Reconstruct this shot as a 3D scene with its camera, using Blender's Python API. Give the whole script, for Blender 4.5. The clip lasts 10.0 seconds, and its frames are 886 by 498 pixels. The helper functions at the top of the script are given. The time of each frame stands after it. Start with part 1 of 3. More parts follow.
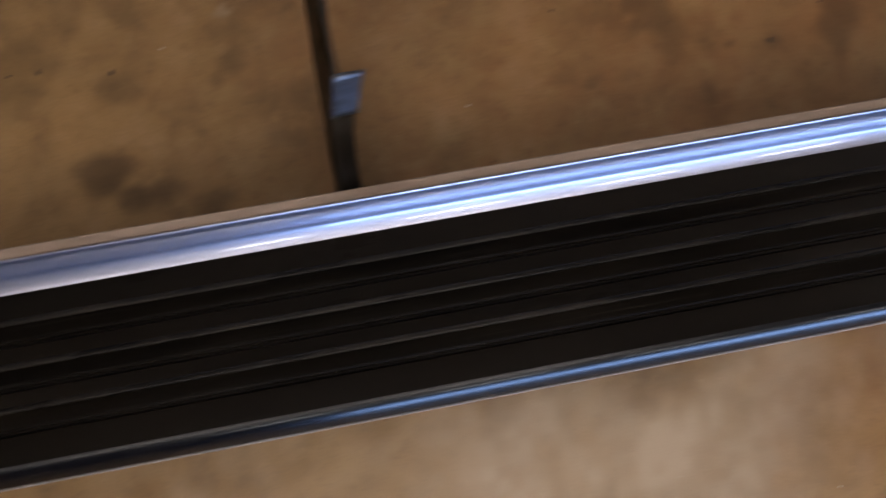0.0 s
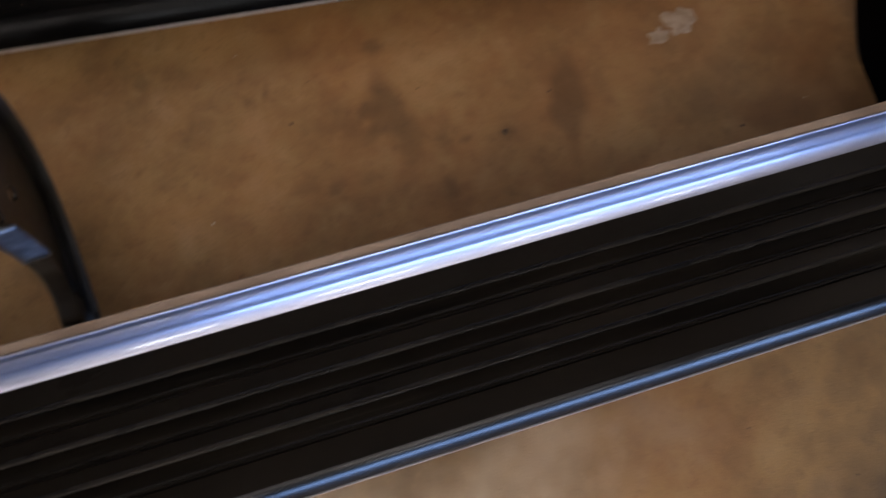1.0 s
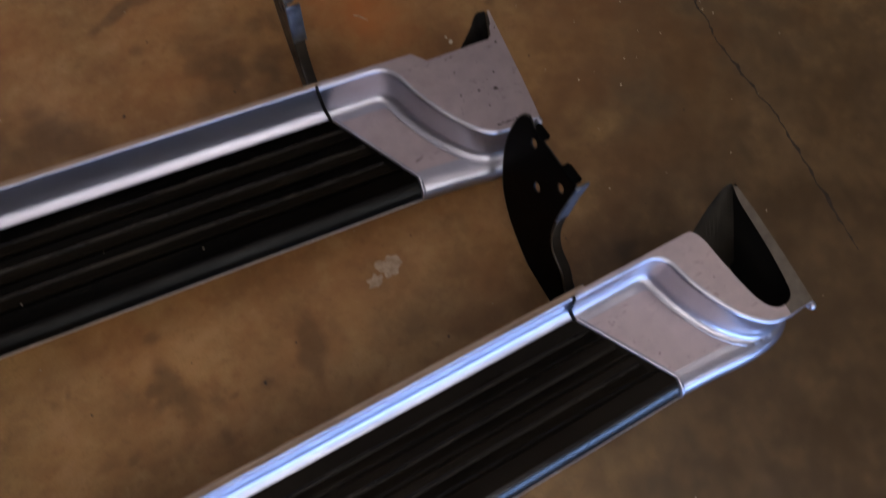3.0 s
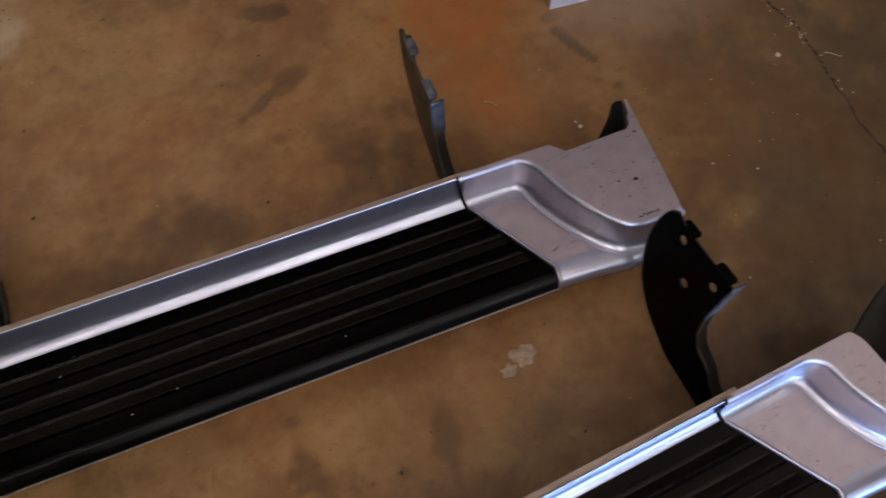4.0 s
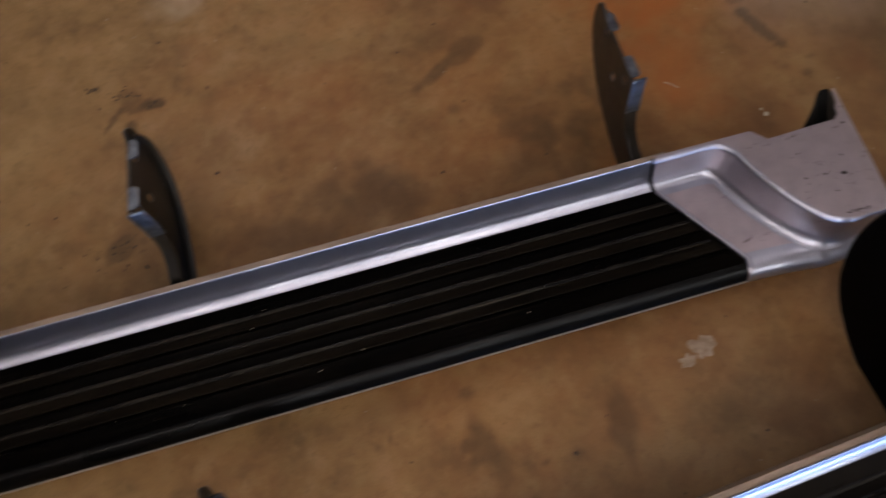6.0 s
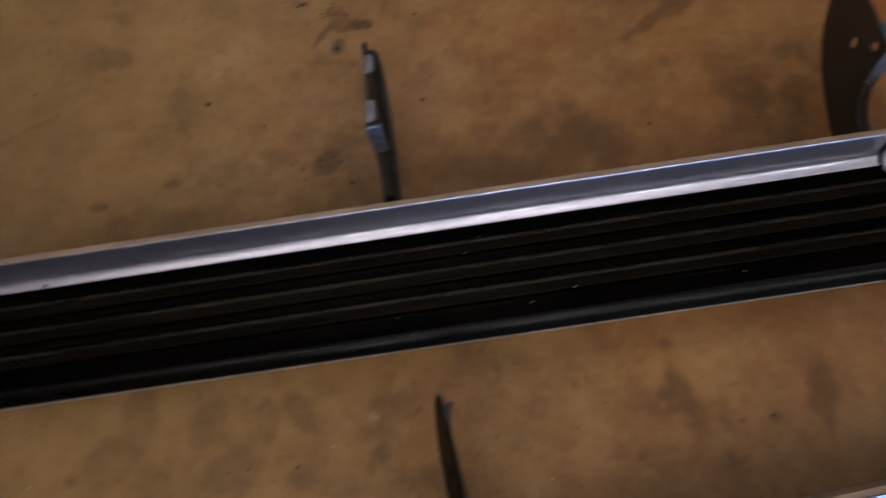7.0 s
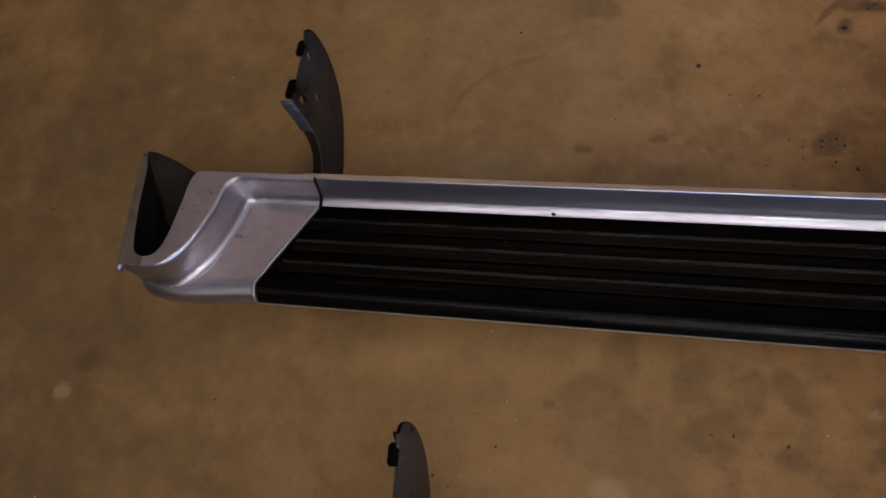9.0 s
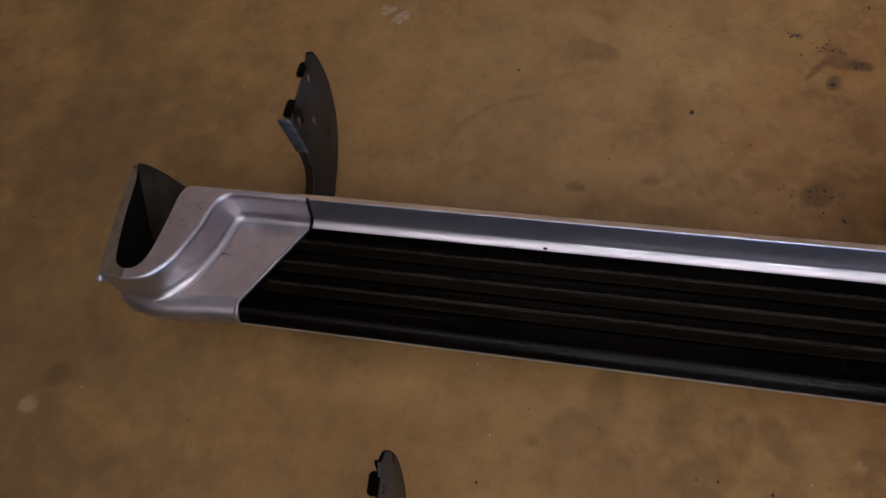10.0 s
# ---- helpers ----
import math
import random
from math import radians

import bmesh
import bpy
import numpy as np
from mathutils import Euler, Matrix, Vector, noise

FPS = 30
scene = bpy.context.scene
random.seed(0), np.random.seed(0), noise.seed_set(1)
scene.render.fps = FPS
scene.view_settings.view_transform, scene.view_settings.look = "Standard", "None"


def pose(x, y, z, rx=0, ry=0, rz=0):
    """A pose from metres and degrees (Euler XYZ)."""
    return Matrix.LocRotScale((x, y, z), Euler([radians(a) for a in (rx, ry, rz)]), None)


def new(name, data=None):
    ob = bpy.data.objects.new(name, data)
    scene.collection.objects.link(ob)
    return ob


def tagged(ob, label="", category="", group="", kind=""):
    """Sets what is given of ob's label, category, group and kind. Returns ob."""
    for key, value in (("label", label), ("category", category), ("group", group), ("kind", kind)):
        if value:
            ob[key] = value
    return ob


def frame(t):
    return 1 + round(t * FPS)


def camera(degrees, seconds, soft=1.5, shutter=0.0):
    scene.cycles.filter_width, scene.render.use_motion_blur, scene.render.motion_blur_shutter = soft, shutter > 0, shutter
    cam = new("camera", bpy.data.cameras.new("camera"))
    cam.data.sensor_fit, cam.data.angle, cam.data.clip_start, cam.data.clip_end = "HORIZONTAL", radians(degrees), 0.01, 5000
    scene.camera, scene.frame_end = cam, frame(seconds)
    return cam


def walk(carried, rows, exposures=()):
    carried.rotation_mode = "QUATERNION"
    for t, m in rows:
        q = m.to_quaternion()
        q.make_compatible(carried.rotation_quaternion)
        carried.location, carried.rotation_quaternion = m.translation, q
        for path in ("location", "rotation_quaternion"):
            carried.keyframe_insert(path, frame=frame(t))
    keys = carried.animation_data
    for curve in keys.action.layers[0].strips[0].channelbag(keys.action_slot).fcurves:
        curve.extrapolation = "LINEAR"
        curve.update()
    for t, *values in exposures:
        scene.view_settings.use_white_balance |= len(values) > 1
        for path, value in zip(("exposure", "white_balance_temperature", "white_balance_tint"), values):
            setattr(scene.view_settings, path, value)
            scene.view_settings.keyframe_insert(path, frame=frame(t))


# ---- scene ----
cam = camera(65.6, 10.0, soft=1.5, shutter=0.7)
# seconds, place in metres, turn in degrees
ROWS = [
    (0.0, -0.0624, 0.0878, 0.7453, 4.75, -2.39, -5.88),
    (0.5, 0.0861, 0.0832, 0.7543, 7.65, -3.71, -8.58),
    (1.0, 0.1824, 0.0997, 0.7773, 10.04, -4.25, -12.14),
    (1.5, 0.3014, 0.0988, 0.8389, 12.87, -4.47, -15.81),
    (2.0, 0.3608, 0.0804, 0.9260, 16.56, -7.58, -21.02),
    (2.2, 0.3960, 0.0681, 0.9655, 17.78, -7.30, -22.53),
    (3.3, 0.4460, 0.1618, 1.1091, 21.53, -4.99, -24.60),
    (3.5, 0.4311, 0.1873, 1.1123, 22.71, -3.55, -23.80),
    (4.0, 0.3789, 0.2231, 1.1070, 23.85, -0.58, -21.38),
    (4.5, 0.3472, 0.2271, 1.1079, 23.76, -0.22, -20.10),
    (5.0, 0.3400, 0.2408, 1.1035, 23.50, -0.32, -19.90),
    (5.5, 0.2766, 0.2677, 1.0994, 23.36, 0.09, -18.40),
    (5.7, 0.2498, 0.2823, 1.0987, 22.85, 1.25, -17.52),
    (6.8, -0.0315, 0.2891, 1.1001, 20.60, 2.83, -9.00),
    (7.0, -0.0866, 0.2944, 1.1058, 19.67, 3.19, -7.77),
    (7.5, -0.2375, 0.2941, 1.1103, 17.47, 5.45, -4.17),
    (8.0, -0.4360, 0.2733, 1.1060, 18.67, 5.83, 1.11),
    (8.2, -0.5185, 0.2478, 1.1071, 20.38, 6.01, 3.36),
    (8.5, -0.6006, 0.2492, 1.1236, 20.31, 8.31, 6.15),
    (9.0, -0.6750, 0.2454, 1.1486, 20.78, 10.14, 7.21),
    (9.5, -0.6939, 0.2363, 1.1422, 22.70, 7.24, 7.65),
    (10.0, -0.6982, 0.2277, 1.1359, 24.45, 7.14, 9.39),
]
walk(cam, [(t, pose(x, y, z, rx, ry, rz)) for t, x, y, z, rx, ry, rz in ROWS],
     exposures=((0.0, 0.0), (0.8, -0.05), (2.0, -0.40), (2.8, -0.30), (3.6, -0.10), (4.5, 0.0), (10.0, 0.0)))

# ---- world, lamps, exposure ----
WALL_FRONT, WALL_BACK, WALL_WEST, WALL_EAST, CEILING = -1.7, 3.2, -3.4, 2.7, 2.55
DOOR_X, DOOR_Z, HEADER_Z = (-0.2, 2.3), (0.0, 0.28), 1.27       # the garage door stands a hand above the slab, open to the evening

world = bpy.data.worlds.new("sky")
scene.world = world
world.use_nodes = True
wn = world.node_tree.nodes
sky = wn.new("ShaderNodeTexSky")
sky.sky_type = "NISHITA"
sky.sun_disc = False
sky.sun_elevation, sky.sun_rotation = radians(4), radians(0)
wn["Background"].inputs["Strength"].default_value = 0.05
world.node_tree.links.new(sky.outputs[0], wn["Background"].inputs["Color"])


def area_lamp(name, m, size_x, size_y, watts, colour):
    data = bpy.data.lights.new(name, "AREA")
    data.shape, data.size, data.size_y, data.energy, data.color = "RECTANGLE", size_x, size_y, watts, colour
    ob = new(name, data)
    ob.matrix_world = m
    return ob


# blue evening light in the gap below the door
area_lamp("opening_daylight", pose(sum(DOOR_X) / 2, WALL_FRONT - 0.08, sum(DOOR_Z) / 2, 90, 0, 0), DOOR_X[1] - DOOR_X[0], DOOR_Z[1] - DOOR_Z[0], 50, (0.30, 0.50, 1.0))
# a row of small windows in the door: middle x, width; the evening sky stands in each
WINDOWS, WINDOW_Z, WINDOW_HIGH = ((-0.46, 0.34), (0.33, 0.44), (1.12, 0.42), (1.88, 0.46)), 1.10, 0.13
for wx, wide in WINDOWS:
    area_lamp("window_daylight", pose(wx, WALL_FRONT - 0.06, WINDOW_Z, 90, 0, 0), wide, WINDOW_HIGH, 15 * wide, (0.94, 0.96, 1.0))
# unseen fill lights added to throw most light on the ceiling: place, turn of the long side, watts
ADDED_UPLIGHTS = ((-1.3, WALL_FRONT + 0.13, 1.75, 0, 32), (0.5, WALL_FRONT + 0.13, 1.75, 0, 44), (-0.5, WALL_BACK - 0.13, 1.55, 0, 60), (WALL_EAST - 0.13, 0.3, 2.20, 90, 12))
for ux, uy, uz, turn, watts in ADDED_UPLIGHTS:
    area_lamp("added_fill_light", pose(ux, uy, uz + 0.02, 180, 0, turn), 0.8, 0.20, watts, (1.0, 0.915, 0.90))

# ---- materials ----


def material(name):
    mat = bpy.data.materials.new(name)
    mat.use_nodes = True
    nt = mat.node_tree
    return mat, nt, nt.nodes["Principled BSDF"]


def node(nt, kind, **sets):
    n = nt.nodes.new(kind)
    for key, value in sets.items():
        n.inputs[key.replace("_", " ")].default_value = value
    return n


def noise_tex(nt, coords, scale, detail=4.0, rough=0.55, distort=0.0):
    n = node(nt, "ShaderNodeTexNoise", Scale=scale, Detail=detail, Roughness=rough, Distortion=distort)
    nt.links.new(coords, n.inputs["Vector"])
    return n.outputs["Fac"]


def ramp(nt, value, low, high):
    n = node(nt, "ShaderNodeMapRange", From_Min=low, From_Max=high)
    nt.links.new(value, n.inputs["Value"])
    return n.outputs["Result"]


def mix(nt, fac, a, b):
    n = nt.nodes.new("ShaderNodeMix")
    n.data_type = "RGBA"
    for slot, v in ((0, fac), (6, a), (7, b)):
        if isinstance(v, (int, float, tuple)):
            n.inputs[slot].default_value = v if slot == 0 else (*v, 1.0)
        else:
            nt.links.new(v, n.inputs[slot])
    return n.outputs[2]


def times(nt, a, b):
    n = nt.nodes.new("ShaderNodeMath")
    n.operation = "MULTIPLY"
    nt.links.new(a, n.inputs[0])
    if isinstance(b, (int, float)):
        n.inputs[1].default_value = b
    else:
        nt.links.new(b, n.inputs[1])
    return n.outputs[0]


def place(nt, kind="Object", stretch=None):
    out = nt.nodes.new("ShaderNodeTexCoord").outputs[kind]
    if stretch:
        n = nt.nodes.new("ShaderNodeMapping")
        n.inputs["Scale"].default_value = stretch
        nt.links.new(out, n.inputs["Vector"])
        out = n.outputs[0]
    return out


def bump(nt, bsdf, height, strength, distance):
    n = node(nt, "ShaderNodeBump", Strength=strength, Distance=distance)
    nt.links.new(height, n.inputs["Height"])
    nt.links.new(n.outputs[0], bsdf.inputs["Normal"])


def surface(name, dark, light, rough=(0.4, 0.6), metal=0.0, scale=30.0, fine=400.0, relief=0.2, depth=0.0004, stretch=None, coat=0.0):
    """A two-scale surface: patches between two colours, fine grain in gloss and relief."""
    mat, nt, bsdf = material(name)
    c = place(nt, "Object", stretch)
    broad, grain = noise_tex(nt, c, scale, 5), noise_tex(nt, c, fine, 3)
    nt.links.new(mix(nt, ramp(nt, broad, 0.3, 0.7), dark, light), bsdf.inputs["Base Color"])
    r = node(nt, "ShaderNodeMapRange", From_Min=0.3, From_Max=0.7, To_Min=rough[0], To_Max=rough[1])
    nt.links.new(broad, r.inputs["Value"])
    nt.links.new(r.outputs[0], bsdf.inputs["Roughness"])
    bsdf.inputs["Metallic"].default_value = metal
    bsdf.inputs["Coat Weight"].default_value = coat
    bsdf.inputs["Coat Roughness"].default_value = 0.08
    if relief:
        bump(nt, bsdf, grain, relief, depth)
    return mat


def concrete_material():
    """Tan, oil-stained garage slab; the stains, and some painted light and shade, come from the slab's own mesh
    attributes.
    """
    mat, nt, bsdf = material("stained_shaded_concrete")
    c = place(nt, "Object")
    big, mid = noise_tex(nt, c, 2.2, 4, 0.6, 0.4), noise_tex(nt, c, 8.0, 6, 0.62, 0.15)
    blot, small, grain = noise_tex(nt, c, 19.0, 4, 0.5, 0.2), noise_tex(nt, c, 60.0, 5, 0.65, 0.3), noise_tex(nt, c, 420.0, 3, 0.6)
    col = mix(nt, ramp(nt, big, 0.34, 0.66), (0.198, 0.110, 0.039), (0.364, 0.209, 0.077))
    col = mix(nt, times(nt, ramp(nt, mid, 0.51, 0.66), 0.48), col, (0.122, 0.066, 0.026))
    col = mix(nt, times(nt, ramp(nt, mid, 0.47, 0.32), 0.52), col, (0.420, 0.262, 0.108))
    col = mix(nt, times(nt, ramp(nt, blot, 0.50, 0.68), 0.34), col, (0.115, 0.062, 0.025))
    col = mix(nt, times(nt, ramp(nt, blot, 0.45, 0.30), 0.48), col, (0.380, 0.229, 0.104))
    col = mix(nt, times(nt, ramp(nt, small, 0.54, 0.68), 0.36), col, (0.115, 0.064, 0.027))
    col = mix(nt, times(nt, ramp(nt, small, 0.45, 0.30), 0.34), col, (0.380, 0.229, 0.104))
    col = mix(nt, times(nt, ramp(nt, grain, 0.5, 0.75), 0.48), col, (0.110, 0.066, 0.030))
    for name, tone in (("olive", (0.268, 0.170, 0.071)), ("grey", (0.092, 0.060, 0.032)), ("rust", (0.350, 0.116, 0.028)), ("dark", (0.062, 0.034, 0.012)), ("pale", (0.460, 0.347, 0.225))):
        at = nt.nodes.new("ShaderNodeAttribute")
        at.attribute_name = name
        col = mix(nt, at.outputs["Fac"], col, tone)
    nt.links.new(col, bsdf.inputs["Base Color"])
    bsdf.inputs["Specular IOR Level"].default_value = 0.30
    r = node(nt, "ShaderNodeMapRange", From_Min=0.3, From_Max=0.7, To_Min=0.40, To_Max=0.60)
    nt.links.new(mid, r.inputs["Value"])
    nt.links.new(r.outputs[0], bsdf.inputs["Roughness"])
    add = nt.nodes.new("ShaderNodeMath")
    nt.links.new(times(nt, small, 0.6), add.inputs[0])
    nt.links.new(times(nt, grain, 0.5), add.inputs[1])
    bump(nt, bsdf, add.outputs[0], 0.5, 0.0014)
    return mat


CONCRETE = concrete_material()
SILVER = surface("silver_paint", (0.435, 0.44, 0.53), (0.475, 0.48, 0.575), (0.38, 0.41), 0.96, 6, 700, 0.0, 0.0, (0.3, 1, 1), 1.0)
SILVER.node_tree.nodes["Principled BSDF"].inputs["Coat IOR"].default_value = 1.6
SILVER.node_tree.nodes["Principled BSDF"].inputs["Coat Roughness"].default_value = 0.05
CAP_SILVER = surface("worn_silver_paint", (0.375, 0.375, 0.445), (0.44, 0.44, 0.515), (0.33, 0.37), 0.96, 22, 500, 0.0, 0.0, None, 0.8)


def scuff(mat, tone, scale, low, amount):
    """Dark rubbed marks over a surface's own colour."""
    nt = mat.node_tree
    bsdf = nt.nodes["Principled BSDF"]
    link = bsdf.inputs["Base Color"].links[0]
    c = place(nt, "Object", (0.6, 1.6, 1))
    marks, where = noise_tex(nt, c, scale, 7, 0.7, 2.5), noise_tex(nt, c, 14.0, 3)
    mask = times(nt, times(nt, ramp(nt, marks, low, low + 0.06), ramp(nt, where, 0.50, 0.60)), amount)
    nt.links.new(mix(nt, mask, link.from_socket, tone), bsdf.inputs["Base Color"])


scuff(CAP_SILVER, (0.05, 0.035, 0.03), 55.0, 0.60, 0.8)
TRAY_PAINT_LIT = surface("matte_silver_tray_lit", (0.43, 0.365, 0.385), (0.51, 0.435, 0.455), (0.40, 0.48), 0.9, 40, 900, 0.12, 0.0003)
scuff(TRAY_PAINT_LIT, (0.07, 0.040, 0.028), 36.0, 0.58, 0.8)
DULL_STRIP = surface("dull_dusty_strip", (0.07, 0.058, 0.045), (0.15, 0.125, 0.10), (0.45, 0.6), 0.2, 40, 500, 0.2, 0.0003)
ALUMINIUM = surface("dusty_aluminium", (0.25, 0.18, 0.13), (0.38, 0.29, 0.22), (0.45, 0.6), 0.25, 60, 500, 0.15, 0.0003, (0.2, 1, 1))
EDGE_METAL = surface("bare_edge_metal", (0.45, 0.42, 0.38), (0.60, 0.56, 0.52), (0.35, 0.5), 0.7, 40, 400, 0.1, 0.0002)
RUBBER = surface("black_ribbed_rubber", (0.0006, 0.0004, 0.0003), (0.0018, 0.0013, 0.0008), (0.24, 0.32), 0.0, 14, 500, 0.12, 0.0002, (0.25, 1, 1))
RUBBER.node_tree.nodes["Principled BSDF"].inputs["Specular IOR Level"].default_value = 0.02


def dust_streaks(mat, tone, amount):
    """Thin lines of dust rubbed along the length of a surface."""
    nt = mat.node_tree
    bsdf = nt.nodes["Principled BSDF"]
    link = bsdf.inputs["Base Color"].links[0]
    lines = noise_tex(nt, place(nt, "Object", (0.012, 1, 1)), 330.0, 3, 0.6)
    where = noise_tex(nt, place(nt, "Object"), 6.0, 4, 0.6)
    mask = times(nt, times(nt, ramp(nt, lines, 0.56, 0.74), ramp(nt, where, 0.40, 0.66)), amount)
    nt.links.new(mix(nt, mask, link.from_socket, tone), bsdf.inputs["Base Color"])


dust_streaks(RUBBER, (0.085, 0.072, 0.055), 0.16)
NOSE_BLACK_LIT = surface("nose_black_lit", (0.0022, 0.0022, 0.003), (0.004, 0.004, 0.005), (0.21, 0.26), 0.0, 14, 600, 0.0, 0.0, (0.25, 1, 1))
NOSE_BLACK_LIT.node_tree.nodes["Principled BSDF"].inputs["Specular IOR Level"].default_value = 0.32
NOSE_BLACK_DIM = surface("nose_black_dim", (0.0008, 0.0006, 0.0005), (0.0018, 0.0014, 0.0011), (0.26, 0.32), 0.0, 14, 600, 0.0, 0.0, (0.25, 1, 1))
NOSE_BLACK_DIM.node_tree.nodes["Principled BSDF"].inputs["Specular IOR Level"].default_value = 0.13
RIDGE_RUBBER = surface("worn_ridge_rubber", (0.001, 0.0008, 0.0006), (0.020, 0.0155, 0.0110), (0.22, 0.34), 0.0, 46, 500, 0.15, 0.0002, (0.22, 1, 1))
RIDGE_RUBBER.node_tree.nodes["Principled BSDF"].inputs["Specular IOR Level"].default_value = 0.15
RIB_RUBBER = surface("rubbed_rib_rubber", (0.0015, 0.0010, 0.0005), (0.0068, 0.0048, 0.0028), (0.30, 0.42), 0.0, 30, 500, 0.15, 0.0002, (0.10, 1, 1))
RIB_RUBBER.node_tree.nodes["Principled BSDF"].inputs["Specular IOR Level"].default_value = 0.03
dust_streaks(RIB_RUBBER, (0.085, 0.070, 0.050), 0.20)
dust_streaks(RIDGE_RUBBER, (0.13, 0.105, 0.080), 0.40)
RUBBER_LIT = surface("black_rubber_lit", (0.0050, 0.0037, 0.0024), (0.0100, 0.0074, 0.0048), (0.26, 0.36), 0.0, 14, 500, 0.12, 0.0002, (0.25, 1, 1))
RUBBER_LIT.node_tree.nodes["Principled BSDF"].inputs["Specular IOR Level"].default_value = 0.06
BRACKET_PAINT = surface("black_painted_steel", (0.0010, 0.0009, 0.0009), (0.0028, 0.0024, 0.0022), (0.32, 0.48), 0.0, 40, 300, 0.15, 0.0003)
BRACKET_PAINT.node_tree.nodes["Principled BSDF"].inputs["Specular IOR Level"].default_value = 0.03
BRACKET_PAINT_LIT = surface("bracket_paint_lit_bluish", (0.004, 0.005, 0.006), (0.034, 0.041, 0.054), (0.26, 0.38), 0.0, 22, 300, 0.15, 0.0003)
BRACKET_PAINT_LIT.node_tree.nodes["Principled BSDF"].inputs["Specular IOR Level"].default_value = 0.25
DUSTY_LIT_STEEL = surface("dusty_lit_black_steel", (0.011, 0.009, 0.007), (0.034, 0.028, 0.020), (0.4, 0.55), 0.0, 45, 300, 0.2, 0.0003)
STEEL_SKY_LIT = surface("steel_sky_lit", (0.07, 0.08, 0.10), (0.20, 0.22, 0.26), (0.38, 0.55), 0.75, 70, 400, 0.2, 0.0003)
BLACK_AND_SHADE = surface("black_and_shade", (0.004, 0.004, 0.004), (0.010, 0.009, 0.008), (0.6, 0.8), 0.0, 30, 300, 0.2)
BLACK_AND_SHADE.node_tree.nodes["Principled BSDF"].inputs["Specular IOR Level"].default_value = 0.1
DUSTY_PLASTIC = surface("dusty_plastic", (0.05, 0.04, 0.03), (0.10, 0.08, 0.06), (0.5, 0.7), 0.0, 30, 300, 0.2)
WALL_DARK = surface("dark_unseen_wall", (0.09, 0.075, 0.06), (0.14, 0.12, 0.10), (0.7, 0.85), 0.0, 3, 120, 0.15, 0.0006)
CEILING_PAINT = surface("white_ceiling_paint", (0.62, 0.60, 0.58), (0.70, 0.68, 0.66), (0.7, 0.85), 0.0, 3, 120, 0.15, 0.0006)
DOOR_PAINT = surface("white_door_paint", (0.66, 0.66, 0.66), (0.74, 0.74, 0.74), (0.4, 0.55), 0.0, 4, 150, 0.1)
FROSTED = surface("frosted_pane", (0.55, 0.58, 0.60), (0.65, 0.68, 0.70), (0.5, 0.6), 0.0, 20, 200, 0.1)
CARTON = surface("white_carton", (0.50, 0.48, 0.52), (0.62, 0.60, 0.64), (0.6, 0.75), 0.0, 12, 200, 0.15)
CARTON_TAN = surface("tan_carton", (0.30, 0.20, 0.12), (0.38, 0.27, 0.17), (0.7, 0.85), 0.0, 12, 200, 0.15)
GRIT_DARK = surface("dark_grit", (0.012, 0.006, 0.003), (0.034, 0.019, 0.010), (0.6, 0.8), 0.0, 200, 900, 0.2)
GRIT_PALE = surface("pale_grit", (0.42, 0.36, 0.27), (0.62, 0.55, 0.44), (0.6, 0.8), 0.0, 200, 900, 0.2)
SPLASH = surface("dried_pale_splash", (0.23, 0.15, 0.085), (0.39, 0.29, 0.21), (0.6, 0.8), 0.0, 90, 600, 0.3)
CRACK_DIRT = surface("crack_dirt", (0.018, 0.012, 0.008), (0.045, 0.03, 0.02), (0.8, 0.9), 0.0, 90, 600, 0.3)

# ---- mesh helpers ----


def part(name, bm, mat, parent=None, label="", smooth=False):
    me = bpy.data.meshes.new(name)
    bm.to_mesh(me)
    bm.free()
    if smooth:
        me.shade_smooth()
    me.materials.append(mat)
    ob = new(name, me)
    ob.parent = parent
    if label:
        tagged(ob, label)
    return ob


def ribbon(bm, rows, closed=False):
    """Quads between rows of equally many points; closed joins each row's end to its start."""
    grid = [[bm.verts.new(p) for p in row] for row in rows]
    n = len(grid[0])
    for a, b in zip(grid, grid[1:]):
        for i in range(n if closed else n - 1):
            j = (i + 1) % n
            bm.faces.new((a[i], a[j], b[j], b[i]))
    return grid


def box(bm, x0, x1, y0, y1, z0, z1):
    v = [bm.verts.new((x, y, z)) for z in (z0, z1) for x, y in ((x0, y0), (x1, y0), (x1, y1), (x0, y1))]
    for f in ((3, 2, 1, 0), (4, 5, 6, 7), (0, 1, 5, 4), (1, 2, 6, 5), (2, 3, 7, 6), (3, 0, 4, 7)):
        bm.faces.new([v[i] for i in f])


def bar(bm, outline, x0, x1, steps=1):
    """A solid bar along x with the outline (y, z)."""
    rows = [[(x0 + (x1 - x0) * k / steps, y, z) for y, z in outline] for k in range(steps + 1)]
    grid = ribbon(bm, rows, True)
    bm.faces.new(list(reversed(grid[0])))
    bm.faces.new(grid[-1])
    bmesh.ops.recalc_face_normals(bm, faces=bm.faces)


def smooth_line(points, per=8):
    """A Catmull-Rom line through points of any dimension."""
    p = [Vector(q) for q in points]
    p = [2 * p[0] - p[1], *p, 2 * p[-1] - p[-2]]
    out = []
    for a, b, c, d in zip(p, p[1:], p[2:], p[3:]):
        for k in range(per):
            t = k / per
            out.append(0.5 * (2 * b + (c - a) * t + (2 * a - 5 * b + 4 * c - d) * t * t + (3 * b - a - 3 * c + d) * t ** 3))
    return out + [p[-2]]


def filled(bm, outline, holes=()):
    """A flat face with holes in a plane, from loops of 3D points."""
    edges = []
    for loop in (outline, *holes):
        v = [bm.verts.new(p) for p in loop]
